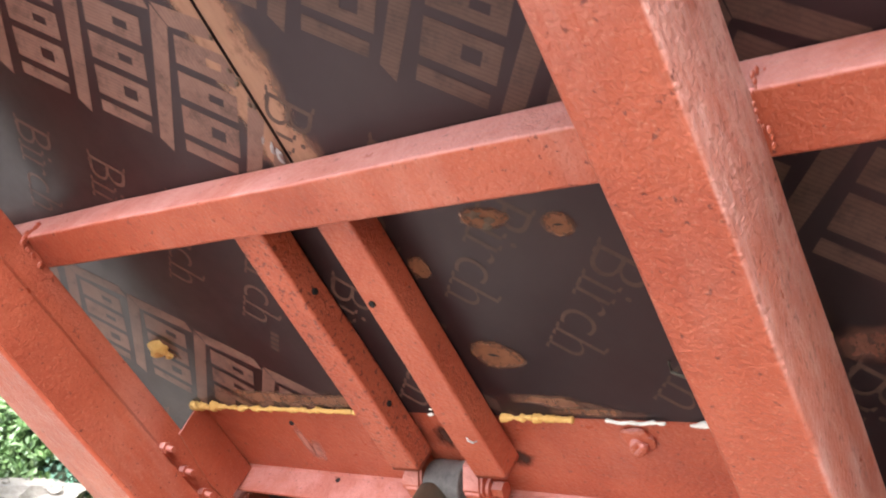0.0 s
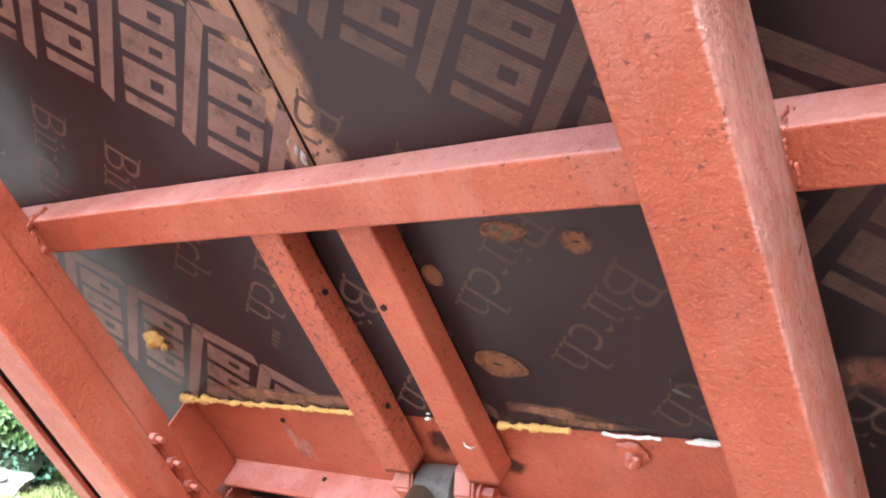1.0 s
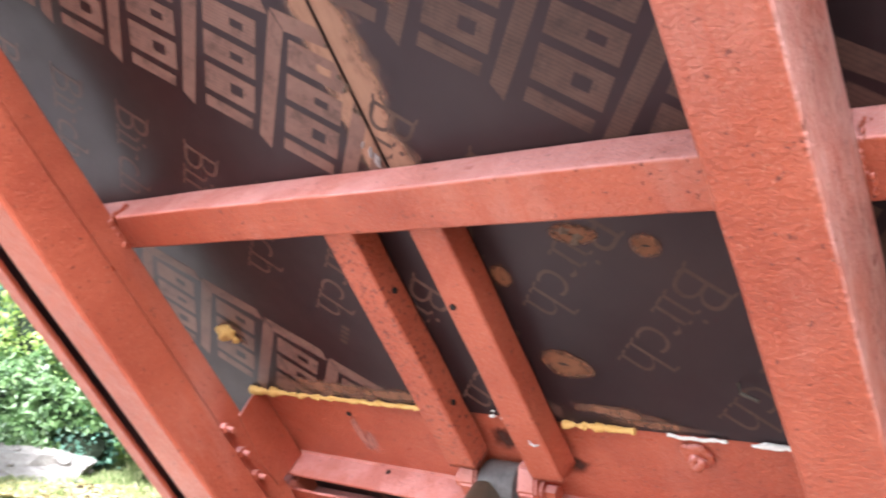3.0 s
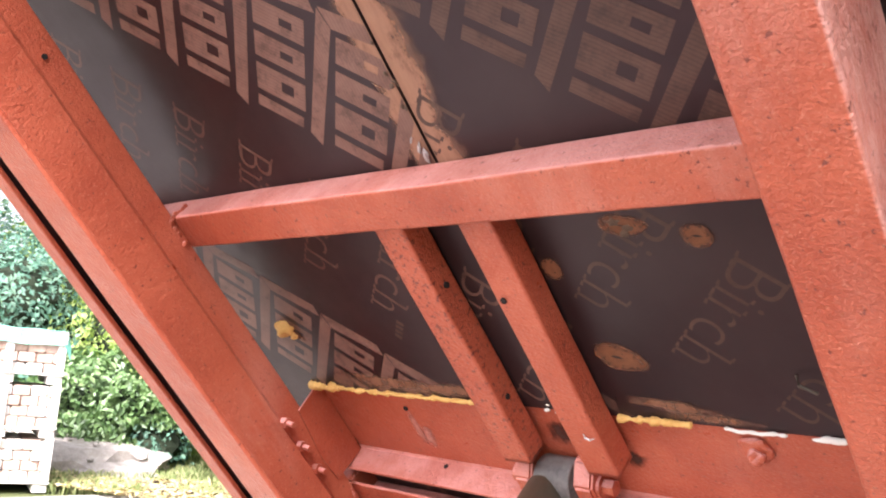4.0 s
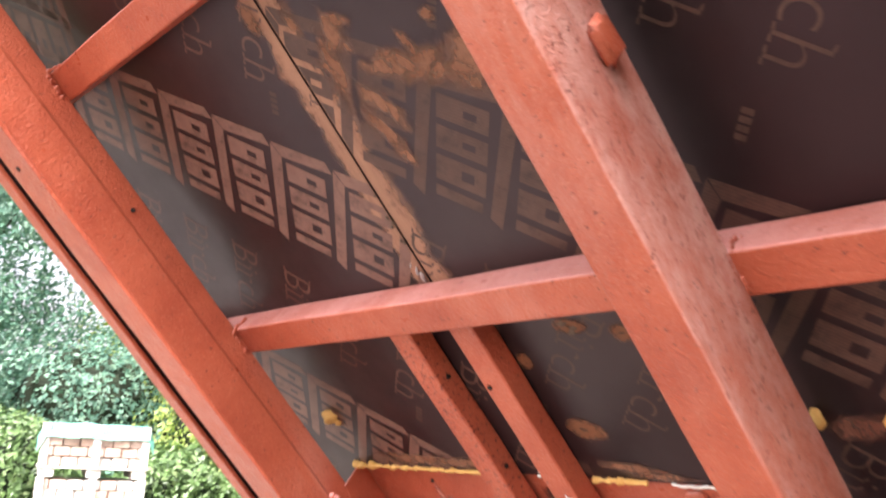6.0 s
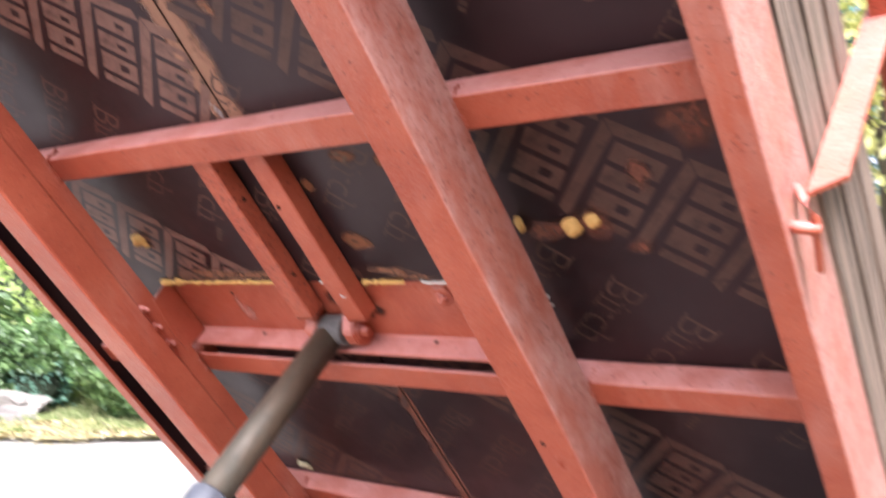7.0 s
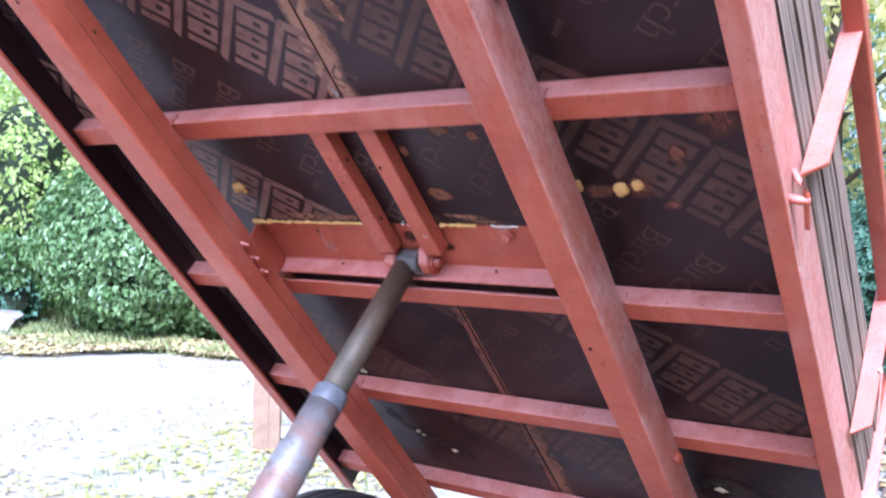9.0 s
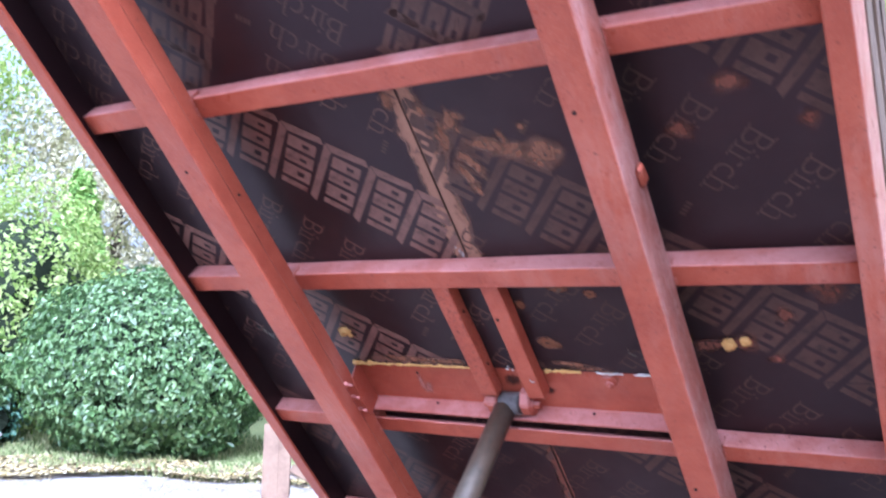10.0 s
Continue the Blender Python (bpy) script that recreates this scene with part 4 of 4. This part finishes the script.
def litter(name, count, area, size, label, keep=lambda x, y: True, up=0.012, mat=None):
    """Fallen leaves lying about, each a small bent blade."""
    verts, faces = [], []
    while len(faces) < count * 2:
        x, y = random.uniform(area[0], area[1]), random.uniform(area[2], area[3])
        if not keep(x, y):
            continue
        s, t = size * random.uniform(0.5, 1.55), random.uniform(0, 6.28)
        c, d = math.cos(t), math.sin(t)
        base = len(verts)
        z = up + random.uniform(0, 0.02)
        for a, b, h in ((-0.5, 0, 0.0), (0, -0.36, 0.2), (0.5, 0, 0.0), (0, 0.36, 0.25)):
            verts.append((x + s * (a * c - b * d), y + s * (a * d + b * c), z + s * h * random.uniform(0.2, 1.0)))
        faces += [(base, base + 1, base + 2), (base, base + 2, base + 3)]
    me = bpy.data.meshes.new(name)
    me.from_pydata(verts, [], faces)
    me.materials.append(mat or LITTER)
    return tagged(new(name, me), label, "fallen leaves", kind="stuff")


def mould(cx, cy, rx, ry, z, seed):
    """A sheet of leaf mould with a ragged rim."""
    bm = bmesh.new()
    rim = []
    for k in range(160):
        t = 2 * math.pi * k / 160
        d = Vector((math.cos(t), math.sin(t), seed))
        r = 1 + 0.14 * noise.noise(d * 2.5) + 0.07 * noise.noise(d * 9) + 0.03 * noise.noise(d * 31)
        rim.append(bm.verts.new((cx + rx * r * math.cos(t), cy + ry * r * math.sin(t), z)))
    bm.faces.new(rim)
    tagged(part("leaf_mould", bm, MOULD, None), "brown leaf mould under the trees", "ground", kind="structure")


mould(3.3, 7.4, 2.9, 4.2, 0.020, 1.0)
# Second sheet runs on out of view, added to dim ground bounce there.
mould(5.0, -0.6, 3.8, 7.6, 0.014, 4.0)
litter("fallen_leaves", 12500, (-1.4, 6.4, -1.6, 11.2), 0.075, "thick yellow and brown fallen leaves on the ground", lambda x, y: ((x - 3.2) / 3.1) ** 2 + ((y - 7.4) / 4.4) ** 2 < 1 or (x > 1.9 and y < 6 and random.random() < min(1.0, max(0.0, (y + 1.6) / 2.6)) * min(1.0, max(0.0, (6.4 - x) / 1.6))) or (0.0 < x and y > 3 and random.random() < 0.35), 0.026, BROWNLITTER)
litter("fallen_leaves", 6500, (-13, -5, 3.0, 8.5), 0.085, "yellow fallen leaves along the yard's edge", lambda x, y: abs(math.hypot(x + 2, y + 4) - 11.5 - 0.6 * noise.noise(Vector((x, y, 0)))) < 0.6, 0.035)
litter("fallen_leaves", 12000, (-8.5, 1.0, -1.0, 7.0), 0.034, "yellow leaves scattered over the gravel", lambda x, y: noise.noise(Vector((x * 0.6, y * 0.6, 2))) > -0.05)


def grass(name, count, area, tall, label, keep):
    """Thin bent blades standing in tufts."""
    verts, faces = [], []
    while len(faces) < count * 2:
        x, y = random.uniform(area[0], area[1]), random.uniform(area[2], area[3])
        if not keep(x, y):
            continue
        h, t = tall * random.uniform(0.4, 1.3), random.uniform(0, 6.28)
        w, lean = 0.004 + 0.05 * h, h * random.uniform(0.2, 0.8)
        c, d = math.cos(t), math.sin(t)
        k = len(verts)
        verts += [(x - d * w, y + c * w, -0.10), (x + d * w, y - c * w, -0.10), (x + c * lean * 0.4 + d * w * 0.6, y + d * lean * 0.4 - c * w * 0.6, h * 0.6), (x + c * lean, y + d * lean, h)]
        faces += [(k, k + 1, k + 2), (k, k + 2, k + 3)]
    me = bpy.data.meshes.new(name)
    me.from_pydata(verts, [], faces)
    me.materials.append(BLADE)
    return tagged(new(name, me), label, "grass", kind="stuff")


def rough_edge(x, y):
    r = math.hypot(x + 2, y + 4) + 0.5 * noise.noise(Vector((x * 0.7, y * 0.7, 3)))
    return r > 11.25 and random.random() < (1.0 if r < 13.5 else 0.4) and noise.noise(Vector((x * 1.5, y * 1.5, 8))) > -0.25


grass("grass", 350, (-3.6, -1.7, 1.7, 3.6), 0.05, "yellow-green tufts by the pallet gate", lambda x, y: noise.noise(Vector((x * 1.3, y * 1.3, 6))) > -0.15)
grass("grass", 22000, (-17, -5, 1.5, 9.5), 0.10, "pale green rough grass along the yard's edge", rough_edge)
litter("fallen_leaves", 900, (-3.9, -1.8, 1.6, 3.8), 0.06, "yellow-green leaves gathered by the pallet gate", lambda x, y: noise.noise(Vector((x * 2.5, y * 2.5, 5))) > -0.2, 0.012, YELLOW)


grass("grass", 150, (0.76, 0.98, 4.60, 4.90), 0.08, "green weeds among the fallen leaves", lambda x, y: True)


# ---- bushes and trees ----
def foliage(count, centre, radii, leaf, shell=0.35, lumps=0.35, seed=0.0, droop=0.0, low=-1.0):
    """Leaves as bent blades, crowded near an uneven outline with gaps."""
    rnd = random.Random(int(seed * 100) + 7)
    verts, faces = [], []
    while len(faces) < 2 * count:
        d = Vector((rnd.gauss(0, 1), rnd.gauss(0, 1), rnd.gauss(0, 1))).normalized()
        if d.z < low:
            continue
        bumpy = 1 + lumps * noise.noise(d * 2.3 + Vector((seed, 0, 0))) + lumps * 0.6 * noise.noise(d * 6.1 + Vector((0, seed, 0)))
        r = bumpy * (1 - shell * rnd.random() ** 1.6)
        if noise.noise(d * 7 + Vector((seed, seed, 0))) < -0.38 and rnd.random() < 0.7:
            r *= 0.75
        p = Vector((centre[0] + d.x * radii[0] * r, centre[1] + d.y * radii[1] * r, centre[2] + d.z * radii[2] * r))
        s = leaf * rnd.uniform(0.6, 1.25)
        n = (d + Vector((rnd.gauss(0, 0.6), rnd.gauss(0, 0.6), rnd.gauss(0, 0.6) + 0.35))).normalized()
        a = n.cross(Vector((rnd.gauss(0, 1), rnd.gauss(0, 1), rnd.gauss(0, 0.5) - droop))).normalized()
        b = n.cross(a)
        k = len(verts)
        for q in (a * -0.5 * s, b * -0.26 * s + n * 0.05 * s, a * 0.5 * s - n * 0.10 * s, b * 0.26 * s + n * 0.05 * s):
            verts.append(tuple(p + q))
        faces += [(k, k + 1, k + 2), (k, k + 2, k + 3)]
    return verts, faces


def leaves(name, groups, mat, parent):
    verts, faces = [], []
    for v, f in groups:
        k = len(verts)
        verts += v
        faces += [tuple(i + k for i in t) for t in f]
    me = bpy.data.meshes.new(name)
    me.from_pydata(verts, [], faces)
    me.materials.append(mat)
    ob = new(name, me)
    ob.parent = parent
    return ob


def core(radii, rough=0.3, seed=0.0):
    bm = bmesh.new()
    bmesh.ops.create_icosphere(bm, subdivisions=3, radius=1)
    for v in bm.verts:
        v.co *= 1 + rough * noise.noise(v.co * 2.3 + Vector((seed, 0, 0)))
        v.co = Vector((v.co.x * radii[0], v.co.y * radii[1], v.co.z * radii[2]))
    return bm


# Near-black solid core; the shade between leaves is put into its colour.
DEEP = mottled("inner_shade", (0.010, 0.018, 0.008), (0.022, 0.034, 0.014), 6, 0.95)


def bush(x, y, radii, count, leaf, mat, label, seed, name="bush", lift=0.92, lumps=0.22):
    b = thing(name, pose(x, y, -0.05), label, "bush", {"green_shrub": "green shrubs behind the yard", "dark_shrub": "dark shrubs round the yard"}.get(name, ""))
    part("shade_core", core(tuple(r * 0.74 for r in radii), 0.25, seed), DEEP, b, "", pose(0, 0, radii[2] * lift))
    for k in range(4):
        part("stem", tube([(0.12 * math.cos(k * 1.7), 0.12 * math.sin(k * 1.7), 0), (0.3 * math.cos(k * 1.7), 0.3 * math.sin(k * 1.7), radii[2] * 0.6)], [0.035, 0.02], 8), BARK, b)
    leaves("leaves", [foliage(count, (0, 0, radii[2] * lift), radii, leaf, 0.22, lumps, seed)], mat, b)
    return b


def tree(x, y, height, crown, count, leaf, mat, label, seed, trunk=0.14, base=0.35):
    t = thing("tree", pose(x, y, -0.06), label, "tree", "yellow maples" if mat is YELLOW else "trees beyond the yard")
    rnd = random.Random(int(seed * 10))
    part("trunk", tube([(0, 0, 0), (0.1, 0.05, height * 0.35), (0.05, 0.15, height * 0.7), (0.1, 0.1, height * 0.95)], [trunk, trunk * 0.8, trunk * 0.5, trunk * 0.15], 12), BARK, t)
    groups = []
    for k in range(9):
        a, h = k * 2.4 + seed, height * (base + (0.95 - base) * (k + 0.5) / 9)
        reach = crown * rnd.uniform(0.35, 0.75) * (1.15 - 0.6 * k / 9)
        tip = (math.cos(a) * reach, math.sin(a) * reach, h + rnd.uniform(0.0, 0.5))
        part("limb", tube([(0.05, 0.1, h * 0.8), (tip[0] * 0.5, tip[1] * 0.5, h * 0.95), tip], [trunk * 0.4, trunk * 0.25, trunk * 0.08], 8), BARK, t)
        groups.append(foliage(count // 9, tip, (crown * 0.55, crown * 0.55, crown * 0.42), leaf, 0.75, 0.45, seed + k, 0.3))
    leaves("crown", groups, mat, t)
    return t


bush(-9.17, 7.05, (2.05, 1.6, 1.36), 30000, 0.100, LAUREL, "large rounded laurel bush at the yard's edge", 3.1, "laurel_bush", 0.93, 0.18)
bush(-11.4, 6.0, (0.6, 0.6, 0.5), 900, 0.10, SHRUB, "low weeds beside the laurel", 3.8, "low_shrub", 0.8, 0.4)
for k, (x, y, rx, rz, m) in enumerate([(-13.5, 7.5, 2.4, 2.3, FROND), (-15.5, 5.0, 2.2, 2.0, SHRUB), (-14.6, 3.4, 1.7, 1.2, LAUREL), (-16.0, 1.6, 2.5, 2.6, SHRUB), (-15.5, -1.0, 2.4, 2.3, SHRUB), (-12.3, 5.6, 1.3, 0.9, LAUREL)]):
    bush(x, y, (rx, rx * 0.9, rz), 15000, 0.12, m, "dense green shrub behind the yard", 4.2 + k * 1.3, "green_shrub", 0.85, 0.35)
for k, (x, y, h, c, m) in enumerate([(-16.5, 12.0, 9.0, 3.4, LIGHTLEAF), (-20.0, 9.0, 9.5, 3.6, FROND), (-12.5, 14.5, 9.0, 3.6, LIGHTLEAF), (-21.0, 4.0, 9.0, 3.6, SHRUB), (-8.0, 16.5, 8.5, 3.4, SHRUB), (-24.0, -1.0, 9.0, 3.8, SHRUB), (-3.5, 18.0, 9.0, 3.5, SHRUB)]):
    tree(x, y, h, c, 20000, 0.18, m, "leafy tree beyond the yard, thinning in autumn", 1.7 + k, 0.16, 0.05)
conifer = thing("conifer", pose(-14.4, 9.6, -0.06), "small bright green conifer behind the laurel", "tree")
part("trunk", tube([(0, 0, 0), (0, 0, 4.9)], [0.12, 0.02], 10), BARK, conifer)
leaves("crown", [foliage(900, (0, 0, 0.6 + 0.45 * k), (1.25 - 0.115 * k, 1.25 - 0.115 * k, 0.42), 0.22, 0.6, 0.4, 6 + k, 0.5) for k in range(10)], CONIFER, conifer)
for k, (x, y, rx, rz) in enumerate([(-2.6, 11.2, 1.9, 1.2), (0.2, 11.0, 1.8, 1.15), (2.6, 11.4, 1.9, 1.2), (5.2, 11.0, 2.0, 1.2)]):
    bush(x, y, (rx, 1.2, rz), 20000, 0.08, SHRUB, "dark green shrub at the back of the yard", 8.3 + k, "dark_shrub", 0.9, 0.3)
tree(2.2, 9.2, 7.5, 3.3, 9000, 0.155, YELLOW, "maple with large yellow autumn leaves", 5.5, 0.15, 0.32)
tree(-1.2, 12.6, 8.5, 3.2, 7000, 0.22, YELLOW, "maple with large yellow autumn leaves", 7.2, 0.15, 0.30)
# Out of view; added to cut the sky light coming from the right.
for k, (x, y, rx, rz) in enumerate([(7.6, 8.2, 2.0, 2.6), (8.0, 4.6, 2.1, 3.2), (8.2, 0.8, 2.1, 3.4), (8.2, -3.0, 2.1, 3.3), (8.0, -6.8, 2.0, 3.0)]):
    bush(x, y, (1.5, rx, rz), 5500, 0.20, SHRUB, "unseen dark shrub added to dim the yard's right side", 12.1 + k, "dark_shrub", 0.9, 0.3)
tree(5.6, 12.6, 8.0, 3.2, 7000, 0.22, YELLOW, "maple with large yellow autumn leaves", 9.4, 0.15, 0.30)

# ---- yard things ----
stack = thing("pallet_stack", pose(-10.3, 3.35, -0.04, 0, 0, 74), "stacked pallets of old bricks under a green sheet", "pallet stack")
rows_z = 0.0
for tier in range(3):
    for k in range(3):
        part("pallet_block", box(-0.60 + 0.52 * k, -0.44 + 0.52 * k, -0.5, 0.5, rows_z, rows_z + 0.10, 0.006), WHITEWOOD, stack)
    part("pallet_board", box(-0.62, 0.62, -0.52, 0.52, rows_z + 0.10, rows_z + 0.125, 0.004), WHITEWOOD, stack)
    for c in range(4):
        cuts = [-0.57 + 0.19 * k for k in range(7)] if c % 2 == 0 else [-0.57] + [-0.475 + 0.19 * k for k in range(6)] + [0.57]
        for x0, x1 in zip(cuts, cuts[1:]):
            z = rows_z + 0.126 + 0.118 * c
            brick = box(x0 + random.uniform(0, 0.006), x1 - random.uniform(0.001, 0.008), -0.50 + random.uniform(-0.025, 0.02), 0.47, z, z + random.uniform(0.108, 0.1175), 0.010)
            part("brick", brick, BRICKM if random.random() < (0.45, 0.5, 0.85)[tier] else WHITEWOOD, stack)
    for k in (-0.58, 0.0, 0.56):
        part("crate_slat", box(k - 0.045, k + 0.045, -0.535, -0.515, rows_z + 0.10, rows_z + 0.62, 0.004), WHITEWOOD, stack)
    rows_z += 0.62
sheet = bmesh.new()
bmesh.ops.create_grid(sheet, x_segments=16, y_segments=14, size=0.5, matrix=Matrix.Diagonal((1.32, 1.12, 1, 1)))
for v in sheet.verts:
    edge = max(0, abs(v.co.x) - 0.58) * 2.2 + max(0, abs(v.co.y) - 0.48) * 2.2
    v.co.z = rows_z + 0.012 - edge + 0.02 * noise.noise(v.co * 4)
part("cover_sheet", sheet, TARP, stack, "crumpled green cover sheet")

pile = thing("rubble_pile", pose(-11.9, 4.65, -0.06, 0, 0, 35), "low heap of pale rubble and soil", "rubble pile")
part("mound", wavy(core((1.9, 1.1, 0.50), 0.35, 2.0), 0.05, 0.35), RUBBLE, pile)
for k in range(110):
    a, r = random.uniform(0, 6.28), random.uniform(0.1, 1.0) ** 0.6
    part("chunk", lump(random.uniform(0.03, 0.10), (1.3, 1, 0.7), 0.8, k * 0.7, 2), RUBBLE, pile, "", pose(1.85 * r * math.cos(a), 1.05 * r * math.sin(a), 0.49 * math.sqrt(max(0.0, 1 - r * r)) + 0.01))

rack = thing("pallet_gate", pose(-3.05, 3.15, -0.02, 0, 0, 35), "weathered upright pallet gate with pale braces", "pallet")
part("board", wavy(box(-0.085, 0.03, -0.02, 0.01, 0, 1.10, 0.005), 0.004, 0.3), TIMBER, rack)
part("post", box(0.032, 0.11, -0.03, 0.05, 0, 1.0, 0.006), TIMBER, rack)
part("brace", box(-0.03, 0.03, 0, 0.03, 0, 0.75, 0.005), TIMBER, rack, "", pose(0.12, -0.03, 0.80, 0, 118, 0))
part("brace", box(-0.03, 0.03, 0, 0.03, 0, 0.60, 0.005), TIMBER, rack, "", pose(0.12, -0.03, 0.45, 0, 60, 0))
for z in (0.12, 0.30, 0.52, 0.72):
    part("slat", wavy(box(0.11, 0.75, 0.0, 0.025, z, z + 0.085, 0.004), 0.004, 0.3, None, z), PALLET, rack, "grey weathered slat")

stick = thing("marker_post", pose(1.235, 2.93, -0.02), "thin white wooden marker post among the leaves", "post")
part("stake", box(-0.011, 0.011, -0.009, 0.009, 0, 1.08, 0.003), PALLET, stick)
kerb = thing("stone_block", pose(0.45, 7.2, -0.03, 0, 0, -14), "long grey stone block lying in leaves", "stone block")
part("block", wavy(box(-0.26, 0.26, -0.10, 0.10, 0, 0.18, 0.02), 0.012, 0.2), STONE, kerb)

shard = thing("broken_brick", pose(1.07, 4.62, -0.02, 4, -6, 20), "broken orange terracotta brick standing among leaves", "brick")
part("brick", wavy(prism(((-0.055, -0.03, 0), (0.060, -0.03, 0), (0.062, -0.03, 0.15), (0.010, -0.03, 0.24), (-0.050, -0.03, 0.20)), (0, 0.06, 0)), 0.006, 0.08), TERRACOTTA, shard)
